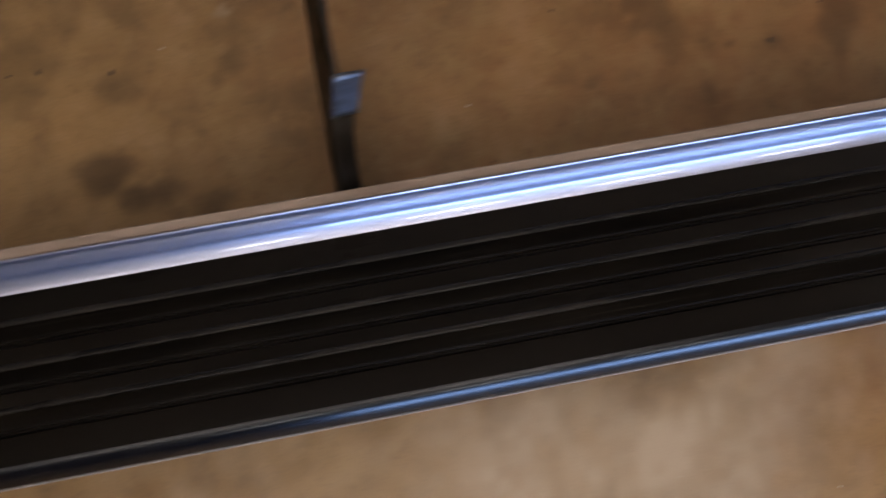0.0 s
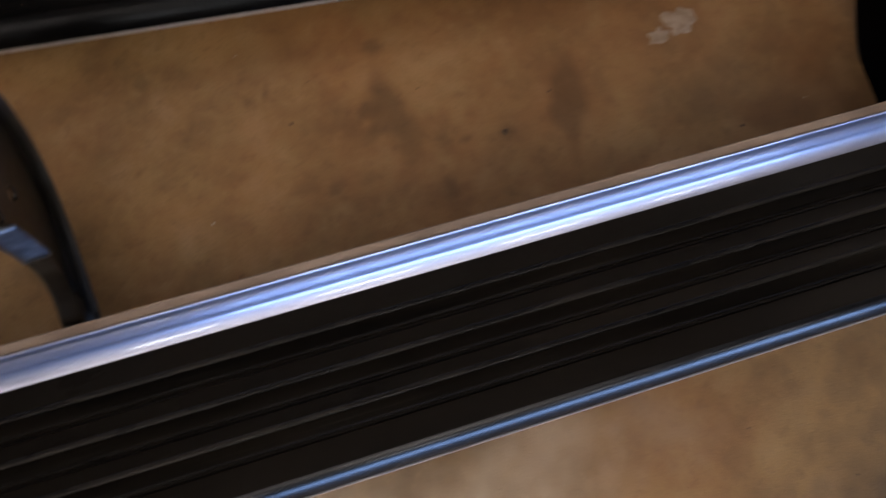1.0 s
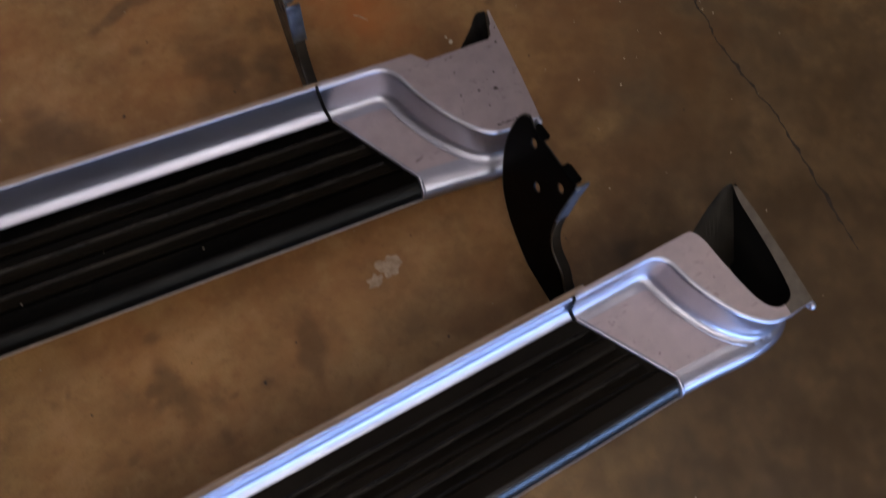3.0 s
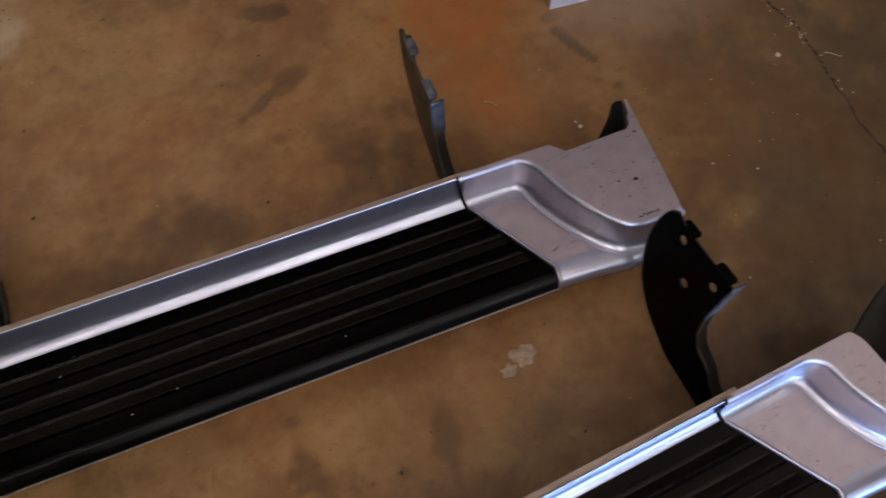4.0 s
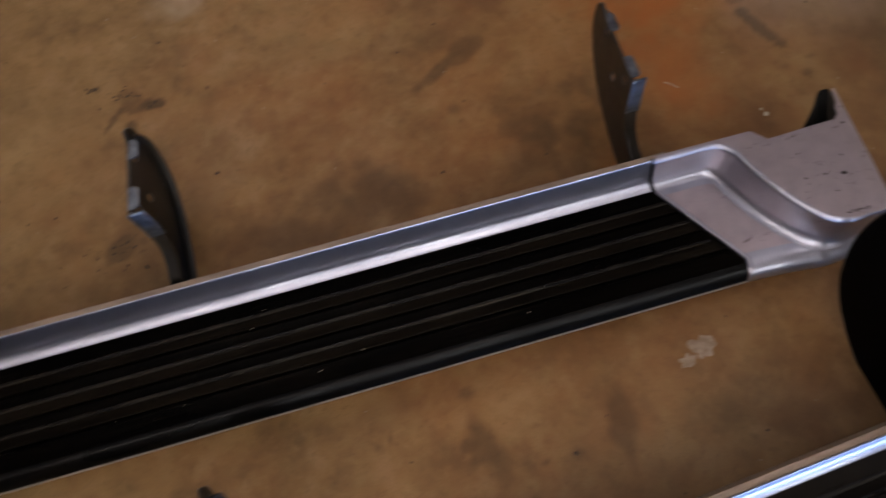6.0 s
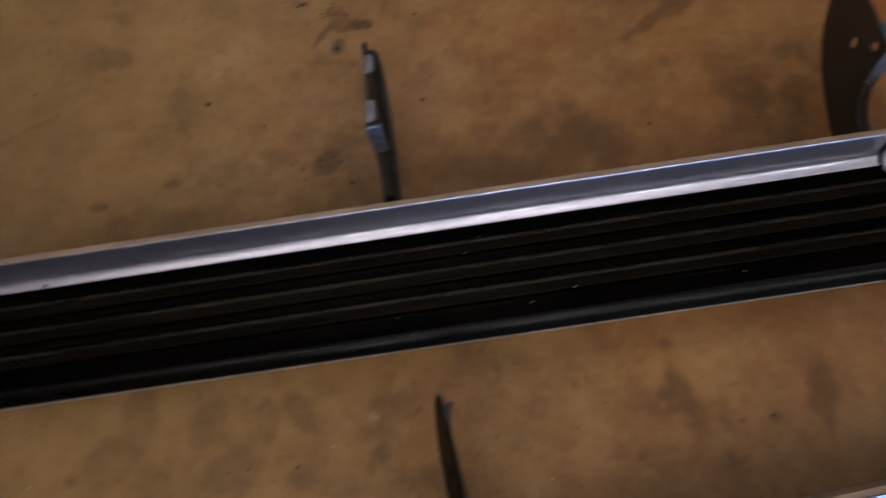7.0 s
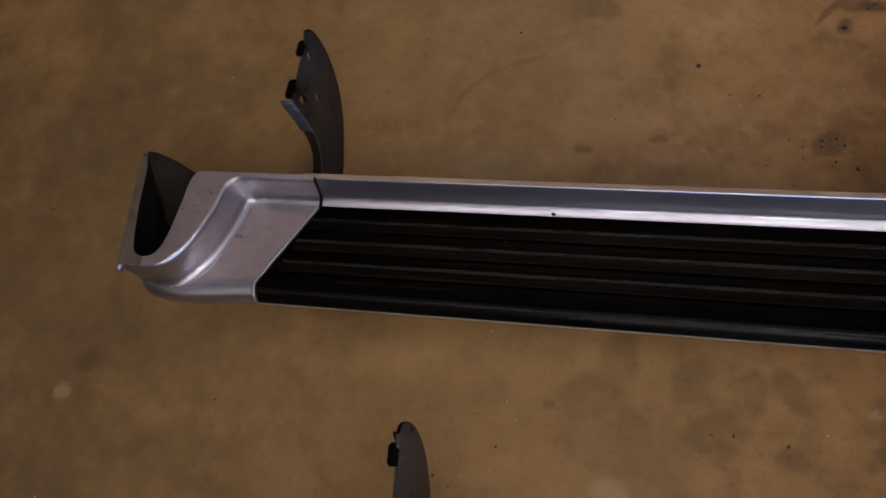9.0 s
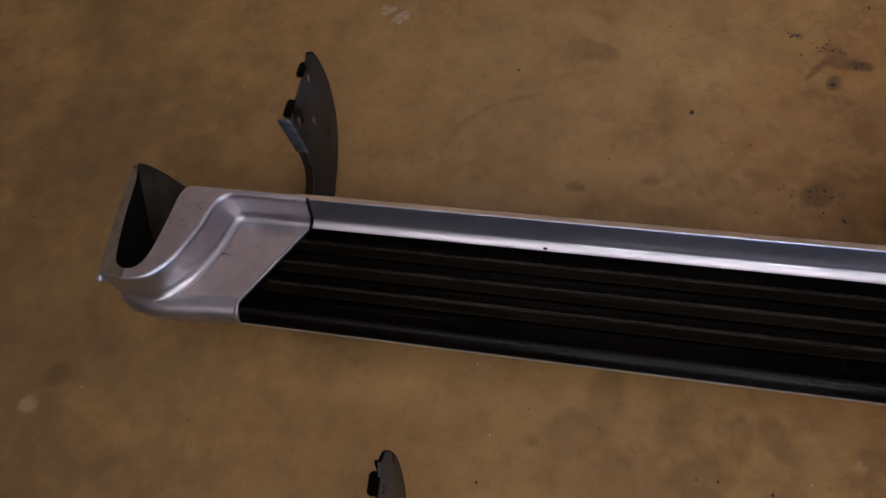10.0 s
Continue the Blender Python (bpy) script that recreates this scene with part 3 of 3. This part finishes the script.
running_board(1, pose(-1.143, 0.7222, 0), "silver and black running board lying on its brackets, dusty tread", FAR_ARMS, RUBBER, NOSE_BLACK_DIM)
c, s = math.cos(0.0772), math.sin(0.0772)
running_board(-1, pose(0.832 * c, 0.1941 + 0.832 * s, 0, 0, 0, math.degrees(0.0772)), "silver and black running board lying on its brackets, tread and nose toned as lit", NEAR_ARMS, RUBBER_LIT, NOSE_BLACK_LIT)

# a small chip in the paint of the far kick strip
bm = bmesh.new()
for x, y, z in ((0, 0, 0), (0.005, 0.001, 0.0004), (0.009, -0.001, 0), (0.007, -0.004, -0.001), (0.002, -0.003, -0.001), (0.004, -0.001, 0.001)):
    bm.verts.new((0.402 + x, -0.0186 + y, TRAY + 0.0046 + z))
bmesh.ops.convex_hull(bm, input=bm.verts)
part("paint_chip", bm, BLACK_AND_SHADE, bpy.data.objects["kick_strip"], "small dark chip in the paint")

# ---- small carton ----
bm = bmesh.new()
box(bm, 0, 0.30, 0, 0.22, 0, 0.16)
carton = part("carton", bm, CARTON)
carton.matrix_world = pose(0.974, 1.103, 0, 0, 0, -4)
tagged(carton, "small white carton standing on the concrete floor", "box")
bm = bmesh.new()
box(bm, -0.002, -0.0005, 0.002, 0.218, 0.002, 0.158)
part("side_panel", bm, CARTON_TAN, carton, "plain tan side of the carton")

# ---- grit, chips and straws on the floor ----


def flakes(name, spots, mat, label, lift=0.0, seed=3):
    rng = random.Random(seed)
    bm = bmesh.new()
    for x, y, r in spots:
        n, spin, squash = 9, rng.uniform(0, 6.3), rng.uniform(0.5, 0.95)
        ring = []
        for k in range(n):
            a, q = k * 2 * math.pi / n, r * rng.uniform(0.75, 1.15)
            px, py = q * math.cos(a), q * squash * math.sin(a)
            ring.append((x + px * math.cos(spin) - py * math.sin(spin), y + px * math.sin(spin) + py * math.cos(spin)))
        low = [bm.verts.new((px, py, lift)) for px, py in ring]
        top = bm.verts.new((x, y, lift + min(0.0025, r * 0.35)))
        for a, b in zip(low, low[1:] + low[:1]):
            bm.faces.new((a, b, top))
    return tagged(part(name, bm, mat, None, "", True), label, "debris", kind="stuff")


def paint_spot(x, y, r, squash, turn, seed):
    """A thin dried splash with a ragged outline."""
    rng = random.Random(seed)
    n = 34
    lobes = [(rng.randint(2, 7), rng.uniform(0, 6.3), rng.uniform(0.04, 0.13)) for _ in range(5)]
    bm = bmesh.new()
    rings = []
    for share, lift in ((1.0, 0.0002), (0.93, 0.0006), (0.5, 0.0008)):
        ring = []
        for k in range(n):
            a = 2 * math.pi * k / n
            q = r * (1 + sum(w * math.sin(m * a + ph) for m, ph, w in lobes) + rng.uniform(-0.05, 0.05) * (share == 1.0)) * share
            px, py = q * math.cos(a), q * squash * math.sin(a)
            ring.append((x + px * math.cos(turn) - py * math.sin(turn), y + px * math.sin(turn) + py * math.cos(turn), lift))
        rings.append(ring)
    grid = ribbon(bm, rings, True)
    bm.faces.new(grid[-1])
    bmesh.ops.recalc_face_normals(bm, faces=bm.faces)
    return tagged(part("paint_spot", bm, SPLASH, None, "", True), "dried pale splash on the concrete floor", "paint spot", "pale splashes on the slab")


for k, spot in enumerate(((0.622, 0.449, 0.021, 0.85, 0.6), (0.590, 0.433, 0.0135, 0.75, 0.4), (-1.139, 1.276, 0.017, 0.8, 0.2), (-1.105, 1.256, 0.019, 0.85, 1.2))):
    paint_spot(*spot, 40 + k)

rng = random.Random(11)
DARK_SPOTS = [(0.371, 0.347, 0.0058), (-0.241, 1.134, 0.009), (-0.494, 1.051, 0.0085), (-0.238, 0.845, 0.007), (-0.390, 0.987, 0.004), (-0.440, 0.988, 0.003), (-0.641, 0.934, 0.003), (-0.833, 1.130, 0.005),
              (-0.083, 1.188, 0.005), (-0.092, 0.994, 0.006), (0.377, 1.203, 0.005), (0.292, 1.157, 0.004), (0.306, 0.875, 0.006), (-0.126, 1.433, 0.006), (-0.164, 1.325, 0.006), (-0.365, 0.374, 0.005), (-0.443, 0.381, 0.005), (-1.311, 0.350, 0.003)]
DARK_SPOTS = [(x, y, r * 0.66) for x, y, r in DARK_SPOTS]
for k in range(150):
    DARK_SPOTS.append((rng.uniform(-1.9, 1.5), rng.uniform(-0.35, 1.55), rng.choice((0.0010, 0.0014, 0.0018, 0.0024))))
for gx, gy, gw, many in ((-0.288, 0.888, 0.035, 26), (-0.240, 1.215, 0.018, 16), (-0.300, 1.250, 0.010, 18), (-0.188, 1.182, 0.008, 6), (-0.92, 0.30, 0.05, 8), (-0.12, 1.49, 0.05, 22)):
    for k in range(many):
        DARK_SPOTS.append((rng.gauss(gx, gw), rng.gauss(gy, gw * 0.6), rng.choice((0.0012, 0.002, 0.003))))
flakes("dark_grit", DARK_SPOTS, GRIT_DARK, "scattered dark grit and dirt crumbs on the concrete")
PALE_SPOTS = [(1.358, 0.831, 0.006), (0.907, 0.820, 0.006), (0.903, 0.832, 0.004), (0.858, -0.076, 0.006), (0.910, -0.086, 0.004), (0.890, -0.080, 0.003)]
for k in range(110):
    PALE_SPOTS.append((rng.uniform(-1.9, 1.6), rng.uniform(-0.35, 1.5), rng.choice((0.0009, 0.0012, 0.0017))))
for k in range(24):
    PALE_SPOTS.append((rng.uniform(0.75, 1.5), rng.uniform(0.45, 0.95), rng.choice((0.0012, 0.0018, 0.0024))))
for k in range(16):
    PALE_SPOTS.append((1.427 + rng.gauss(0, 0.008), rng.gauss(0.90, 0.09), rng.choice((0.0016, 0.0024, 0.0034))))
flakes("pale_grit", PALE_SPOTS, GRIT_PALE, "scattered pale chips and crumbs on the concrete", 0.0, 5)


def straw(x0, y0, x1, y1, r):
    bm = bmesh.new()
    rows = []
    for k in range(6):
        t = k / 5
        rows.append([(x0 + (x1 - x0) * t + 0.0006 * math.sin(5 * t), y0 + (y1 - y0) * t + 0.002 * math.sin(3 * t) + r * math.cos(q), r + r * math.sin(q)) for q in (0.0, 2.1, 4.2)])
    ribbon(bm, rows, True)
    return tagged(part("straw", bm, GRIT_PALE), "thin pale straw lying on the concrete floor", "straw", "straws on the floor")


straw(0.757, 0.938, 0.778, 0.919, 0.0009)
straw(1.448, 0.802, 1.470, 0.786, 0.0008)
straw(1.118, 0.09, 1.135, 0.088, 0.0007)

# crumbs on the far tread
TREAD_TOP = [(x, y, r) for x, y, r in ((0.10, 0.575, 0.0018), (0.03, 0.560, 0.0020), (-0.06, 0.655, 0.0015), (0.36, 0.560, 0.0015), (-0.77, 0.625, 0.0016))]
for k in range(22):
    TREAD_TOP.append((rng.uniform(-1.0, 0.55), rng.uniform(0.56, 0.69), rng.choice((0.0006, 0.0009))))
flakes("tread_crumbs", TREAD_TOP, GRIT_PALE, "tiny pale crumbs lying on the black tread", TRAY + 0.0001, 8)

# rusty flecks on the flat plate and the rim of the far board's short cap
FLECKS = [(0.8747, 0.6172, 0.0050), (0.8473, 0.6227, 0.0026), (0.8160, 0.6243, 0.0022), (0.8850, 0.6468, 0.0020), (0.8239, 0.6668, 0.0022), (0.9148, 0.6981, 0.0030), (0.9250, 0.7250, 0.0020), (0.8515, 0.5919, 0.0018), (0.8072, 0.6026, 0.0016)]
for k in range(14):
    FLECKS.append((0.848 + 0.0026 * k + rng.uniform(-0.001, 0.001), 0.5535 + rng.uniform(-0.002, 0.003), rng.choice((0.0010, 0.0016, 0.0022))))
for k in range(26):
    FLECKS.append((rng.gauss(0.865, 0.03), 0.62 + rng.gauss(0, 0.03), rng.choice((0.0006, 0.0009, 0.0012))))
flakes("rust_flecks", FLECKS, GRIT_DARK, "small dark rusty flecks on the grey end plate", RIM + 0.0013, 9)

# ---- the garage: slab, walls, ceiling, lamps ----


def lattice(xs, ys, step, seed):
    """Smooth random values over the plan, about -1 to 1."""
    g = np.random.RandomState(seed).uniform(-1, 1, (260, 260))
    fx, fy = (xs / step + 100) % 258, (ys / step + 100) % 258
    ix, iy = fx.astype(int), fy.astype(int)
    ux, uy = fx - ix, fy - iy
    ux, uy = ux * ux * (3 - 2 * ux), uy * uy * (3 - 2 * uy)
    return (g[ix, iy] * (1 - ux) + g[ix + 1, iy] * ux) * (1 - uy) + (g[ix, iy + 1] * (1 - ux) + g[ix + 1, iy + 1] * ux) * uy


def build_floor():
    xs = np.concatenate([np.linspace(WALL_WEST - 0.2, -2.31, 8), np.arange(-2.3, 1.9, 0.007), np.linspace(1.91, WALL_EAST + 0.2, 12)])
    ys = np.concatenate([np.linspace(WALL_FRONT - 1.5, -0.51, 10), np.arange(-0.5, 1.75, 0.007), np.linspace(1.76, WALL_BACK + 0.2, 10)])
    gx, gy = np.meshgrid(xs, ys, indexing="ij")
    x, y = gx.ravel(), gy.ravel()
    nx, ny = len(xs), len(ys)
    idx = np.arange(nx * ny).reshape(nx, ny)
    quads = np.stack([idx[:-1, :-1], idx[1:, :-1], idx[1:, 1:], idx[:-1, 1:]], -1).reshape(-1, 4)
    me = bpy.data.meshes.new("floor")
    me.vertices.add(len(x))
    me.vertices.foreach_set("co", np.stack([x, y, np.zeros_like(x)], 1).ravel())
    me.loops.add(quads.size)
    me.loops.foreach_set("vertex_index", quads.ravel().astype(np.int32))
    me.polygons.add(len(quads))
    me.polygons.foreach_set("loop_start", np.arange(0, quads.size, 4, dtype=np.int32))
    me.update(calc_edges=True)
    me.validate()
    wob = sum(lattice(x, y, st, 7 + k) * w for k, (st, w) in enumerate(((0.11, 1.0), (0.045, 0.7), (0.018, 0.45))))
    wob2 = sum(lattice(x, y, st, 27 + k) * w for k, (st, w) in enumerate(((0.09, 1.0), (0.035, 0.7), (0.014, 0.5))))

    def blot(cx, cy, rx, ry=None, turn=0.0, rag=0.35, edge=0.5):
        ry = ry or rx
        a = radians(turn)
        u, w = (x - cx) * math.cos(a) + (y - cy) * math.sin(a), -(x - cx) * math.sin(a) + (y - cy) * math.cos(a)
        d = np.sqrt((u / rx) ** 2 + (w / ry) ** 2) + rag * wob
        return np.clip((1 + edge / 2 - d) / edge, 0, 1)

    dark, rust, pale, grey = (np.zeros_like(x) for _ in range(4))
    # oil drips, scuffs and blotches: x, y, radii, turn, strength
    for bx, by, rx, ry, turn, power in ((-0.477, 0.384, 0.045, 0.033, 10, 0.38), (-0.658, 0.417, 0.05, 0.035, 0, 0.30), (-0.505, 0.465, 0.05, 0.03, 60, 0.25), (-0.413, 0.452, 0.02, 0.04, 0, 0.3), (-0.355, 0.452, 0.02, 0.04, 30, 0.3),
                                        (-0.611, 0.500, 0.03, 0.05, 0, 0.25), (-1.584, 0.396, 0.02, 0.02, 0, 0.4), (0.426, 1.132, 0.03, 0.022, 0, 0.4), (0.361, 1.095, 0.075, 0.014, 33, 0.5), (0.412, 1.120, 0.050, 0.022, 30, 0.45), (0.310, 1.066, 0.020, 0.010, 30, 0.45), (0.272, 1.180, 0.06, 0.035, 0, 0.25), (0.353, 1.168, 0.04, 0.03, 0, 0.25)):
        dark = np.maximum(dark, power * blot(bx, by, rx, ry, turn))
    for bx, by, rx, ry, turn, power in ((0.411, 1.304, 0.03, 0.012, -10, 0.7), (-0.300, 1.250, 0.014, 0.008, -20, 0.85), (-0.240, 1.210, 0.012, 0.016, 60, 0.35), (-0.271, 1.163, 0.022, 0.0045, 52, 0.60), (-0.236, 1.179, 0.018, 0.0040, -10, 0.45),
                                        (-0.188, 1.182, 0.015, 0.007, -8, 0.75), (-0.241, 1.134, 0.013, 0.012, 0, 0.7), (-0.288, 0.888, 0.035, 0.022, 10, 0.55), (-0.697, 1.184, 0.04, 0.015, -20, 0.35), (-0.565, 0.893, 0.02, 0.008, 0, 0.45), (-0.696, 0.870, 0.014, 0.008, 0, 0.45)):
        dark = np.maximum(dark, power * blot(bx, by, rx, ry, turn, 0.9, 0.5))
    for bx, by, rx, ry, turn, power in ((0.966, 1.085, 0.016, 0.010, 0, 0.5), (1.021, 0.880, 0.014, 0.016, 0, 0.4), (0.963, 1.046, 0.010, 0.010, 35, 0.7), (0.970, 1.026, 0.009, 0.015, 30, 0.75), (0.979, 1.004, 0.009, 0.015, 30, 0.8), (0.990, 0.980, 0.009, 0.015, 25, 0.8), (1.001, 0.955, 0.012, 0.008, 0, 0.7), (1.038, 0.912, 0.014, 0.010, 0, 0.3), (0.363, 0.997, 0.017, 0.017, 0, 0.42), (0.366, 0.969, 0.009, 0.009, 0, 0.4)):
        dark = np.maximum(dark, power * blot(bx, by, rx, ry, turn, 0.55, 0.5))
    for bx, by, rx, ry, turn, power in ((-0.385, 0.262, 0.024, 0.030, 0, 0.62), (-0.352, 0.234, 0.018, 0.012, 0, 0.5), (-0.318, 0.241, 0.015, 0.010, 0, 0.45), (-0.370, 0.355, 0.030, 0.020, 30, 0.5), (-0.423, 0.385, 0.03, 0.02, 0, 0.45), (-0.453, 0.394, 0.04, 0.05, 0, 0.35), (-0.193, 0.288, 0.03, 0.012, -15, 0.45), (-0.247, 0.225, 0.03, 0.014, 20, 0.45), (-0.238, 0.378, 0.014, 0.014, 0, 0.5),
                                        (0.245, 0.395, 0.022, 0.045, 15, 0.50), (0.456, 0.366, 0.022, 0.05, -10, 0.46), (0.371, 0.347, 0.013, 0.010, 0, 0.5), (0.086, 0.492, 0.05, 0.04, 0, 0.2), (0.737, 0.483, 0.03, 0.02, 0, 0.2)):
        dark = np.maximum(dark, power * blot(bx, by, rx, ry, turn, 0.8, 0.9))
    for bx, by, rx, ry, turn, power in ((0.13, 0.870, 0.12, 0.055, -10, 0.52), (0.02, 0.83, 0.07, 0.05, 0, 0.45), (0.55, 0.89, 0.09, 0.10, 0, 0.62), (0.47, 0.85, 0.05, 0.04, 0, 0.35), (0.70, 0.33, 0.10, 0.07, 0, 0.25), (-0.60, 0.36, 0.10, 0.05, 0, 0.22), (-0.22, 0.80, 0.05, 0.05, 0, 0.3), (-0.19, 0.90, 0.09, 0.08, 0, 0.36), (-0.05, 0.85, 0.05, 0.05, 0, 0.3)):
        dark = np.maximum(dark, power * blot(bx, by, rx, ry, turn, 0.5, 0.9))
    # many small dabs of dirt before the far board
    dabs = random.Random(21)
    for k in range(34):
        size = dabs.uniform(0.005, 0.016)
        dark = np.maximum(dark, dabs.uniform(0.2, 0.5) * blot(dabs.uniform(-0.75, 0.35), dabs.uniform(0.27, 0.49), size, size * dabs.uniform(0.4, 0.9), dabs.uniform(0, 180), 0.8, 0.8))
    # a faint curved scuff
    arc = np.abs(np.hypot(x + 0.735, y - 0.835) - 0.245 + 0.004 * wob)
    dark = np.maximum(dark, 0.22 * np.clip(1 - arc / 0.007, 0, 1) * ((x > -0.985) & (x < -0.78) & (y > 0.92)))
    rust = np.maximum(0.85 * blot(0.80, 1.17, 0.15, 0.13, 0, 0.3, 0.9), 0.72 * blot(0.765, 0.97, 0.085, 0.13, 10, 0.35, 1.0))
    rust = np.maximum(rust, 0.25 * blot(0.68, 1.20, 0.10, 0.10, 0, 0.4, 0.9))
    rust = np.maximum(rust, 0.28 * blot(0.48, 0.80, 0.68, 0.58, 0, 0.35, 0.9))
    rust = np.maximum(rust, 0.22 * blot(0.47, -0.08, 0.12, 0.12, 0, 0.5, 0.9))
    olive = 0.42 * blot(-1.25, 0.80, 0.85, 0.95, 0, 0.25, 0.9)
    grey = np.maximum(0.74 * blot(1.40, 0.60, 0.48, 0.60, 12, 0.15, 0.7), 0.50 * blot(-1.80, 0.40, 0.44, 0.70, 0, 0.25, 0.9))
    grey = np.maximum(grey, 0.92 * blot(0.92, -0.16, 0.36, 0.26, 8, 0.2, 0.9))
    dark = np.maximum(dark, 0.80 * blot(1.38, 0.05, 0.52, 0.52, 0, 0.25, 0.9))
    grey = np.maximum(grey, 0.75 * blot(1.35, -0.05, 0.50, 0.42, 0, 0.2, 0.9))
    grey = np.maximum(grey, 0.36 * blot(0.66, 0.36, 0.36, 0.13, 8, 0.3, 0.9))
    grey = np.maximum(grey, 0.35 * blot(0.42, 1.25, 0.14, 0.10, 20, 0.4, 0.9))
    grey = np.maximum(grey, 0.55 * blot(0.495, 1.265, 0.045, 0.075, 15, 0.4, 0.6))
    for bx, by, rx, ry, power in ((-0.627, 0.276, 0.024, 0.018, 0.6), (-0.242, 0.432, 0.008, 0.008, 0.5), (-1.622, 0.334, 0.016, 0.013, 0.32)):
        pale = np.maximum(pale, power * blot(bx, by, rx, ry, 0, 0.32, 0.35))
    pale = np.maximum(pale, 0.55 * blot(-0.12, 1.47, 0.07, 0.09, 0, 0.4, 0.5) * (0.65 + 0.35 * wob2))
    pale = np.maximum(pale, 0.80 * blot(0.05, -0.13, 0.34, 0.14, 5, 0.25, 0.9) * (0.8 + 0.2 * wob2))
    pale = np.maximum(pale, 0.26 * blot(1.16, 1.12, 0.20, 0.14, 0, 0.25, 0.9))
    pale = np.maximum(pale, 0.14 * blot(-0.856, 0.825, 0.07, 0.025, 0, 0.3, 0.6))
    for name, values in (("olive", olive), ("dark", dark), ("rust", rust), ("pale", pale), ("grey", grey)):
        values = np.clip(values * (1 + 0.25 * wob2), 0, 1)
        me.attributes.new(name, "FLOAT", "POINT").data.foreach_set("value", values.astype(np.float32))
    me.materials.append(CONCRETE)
    return tagged(new("floor", me), "tan stained concrete garage slab with oil drips, a rust stain and painted-in shade", "floor", kind="structure")


floor = build_floor()

# crack across the slab
rng = random.Random(4)
bm = bmesh.new()
rows, j = [], 0.0
for k, (x, y) in enumerate(smooth_line(((1.40, 1.75), (1.405, 1.4), (1.418, 1.10), (1.417, 0.966), (1.432, 0.880), (1.426, 0.790), (1.424, 0.738), (1.418, 0.60), (1.432, 0.42), (1.420, 0.15)), 22)):
    w, j = rng.choice((0.0008, 0.0014, 0.0020, 0.0034)), 0.7 * j + rng.uniform(-0.0028, 0.0028)
    rows.append([(x + j - w, y, 0.0005), (x + j + w * rng.uniform(0.6, 1.5), y, 0.0005)])
ribbon(bm, rows)
part("crack", bm, CRACK_DIRT, floor, "dirt-filled crack in the slab")


def wall(name, x0, x1, y0, y1, z0, z1, mat=WALL_DARK, label="unseen dark wall closing the room"):
    bm = bmesh.new()
    box(bm, x0, x1, y0, y1, z0, z1)
    return tagged(part(name, bm, mat), label, "wall", kind="structure")


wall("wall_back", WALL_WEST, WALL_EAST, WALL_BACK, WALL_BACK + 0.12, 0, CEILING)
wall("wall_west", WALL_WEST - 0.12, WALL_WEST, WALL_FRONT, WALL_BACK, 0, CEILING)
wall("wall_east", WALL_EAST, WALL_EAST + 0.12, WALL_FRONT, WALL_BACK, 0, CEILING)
tagged(wall("ceiling", WALL_WEST, WALL_EAST, WALL_FRONT, WALL_BACK, CEILING, CEILING + 0.1, CEILING_PAINT), "unseen white ceiling that bounces the added light", "ceiling")
bm = bmesh.new()
low, high = WINDOW_Z - WINDOW_HIGH / 2, WINDOW_Z + WINDOW_HIGH / 2
box(bm, WALL_WEST, DOOR_X[0], WALL_FRONT - 0.12, WALL_FRONT, 0, low)
box(bm, DOOR_X[1], WALL_EAST, WALL_FRONT - 0.12, WALL_FRONT, 0, low)
box(bm, DOOR_X[0], DOOR_X[1], WALL_FRONT - 0.12, WALL_FRONT, DOOR_Z[1], low)
box(bm, WALL_WEST, WALL_EAST, WALL_FRONT - 0.12, WALL_FRONT, high, HEADER_Z)
edges = [WALL_WEST] + [wx + side * wide / 2 for wx, wide in WINDOWS for side in (-1, 1)] + [WALL_EAST]
for x0, x1 in zip(edges[::2], edges[1::2]):
    box(bm, x0, x1, WALL_FRONT - 0.12, WALL_FRONT, low, high)
tagged(part("wall_front", bm, WALL_DARK), "unseen dark garage wall with a low gap below its door", "wall", kind="structure")
for k, (wx, wide) in enumerate(WINDOWS):
    window = tagged(new("window_%d" % (k + 1)), "small window in the garage door", "window", kind="structure")
    window.location = (wx, WALL_FRONT, WINDOW_Z)
    bm = bmesh.new()
    for x0, x1, z0, z1 in ((-wide / 2 - 0.02, wide / 2 + 0.02, high - WINDOW_Z, high - WINDOW_Z + 0.02), (-wide / 2 - 0.02, wide / 2 + 0.02, low - WINDOW_Z - 0.02, low - WINDOW_Z),
                           (-wide / 2 - 0.02, -wide / 2, low - WINDOW_Z, high - WINDOW_Z), (wide / 2, wide / 2 + 0.02, low - WINDOW_Z, high - WINDOW_Z)):
        box(bm, x0, x1, 0.001, 0.012, z0, z1)
    part("window_frame", bm, DOOR_PAINT, window)
    bm = bmesh.new()
    box(bm, -wide / 2 + 0.001, wide / 2 - 0.001, -0.110, -0.104, low - WINDOW_Z + 0.001, high - WINDOW_Z - 0.001)
    part("pane", bm, FROSTED, window)
wall("header_reflector", WALL_WEST, WALL_EAST, WALL_FRONT - 0.12, WALL_FRONT, HEADER_Z, CEILING, DOOR_PAINT, "unseen white upper wall added to reflect light onto the boards")

for ux, uy, uz, turn, watts in ADDED_UPLIGHTS:
    fitting = tagged(new("added_uplighter"), "added fill light trough, unseen, aimed at the ceiling", "wall light", "wall uplighters")
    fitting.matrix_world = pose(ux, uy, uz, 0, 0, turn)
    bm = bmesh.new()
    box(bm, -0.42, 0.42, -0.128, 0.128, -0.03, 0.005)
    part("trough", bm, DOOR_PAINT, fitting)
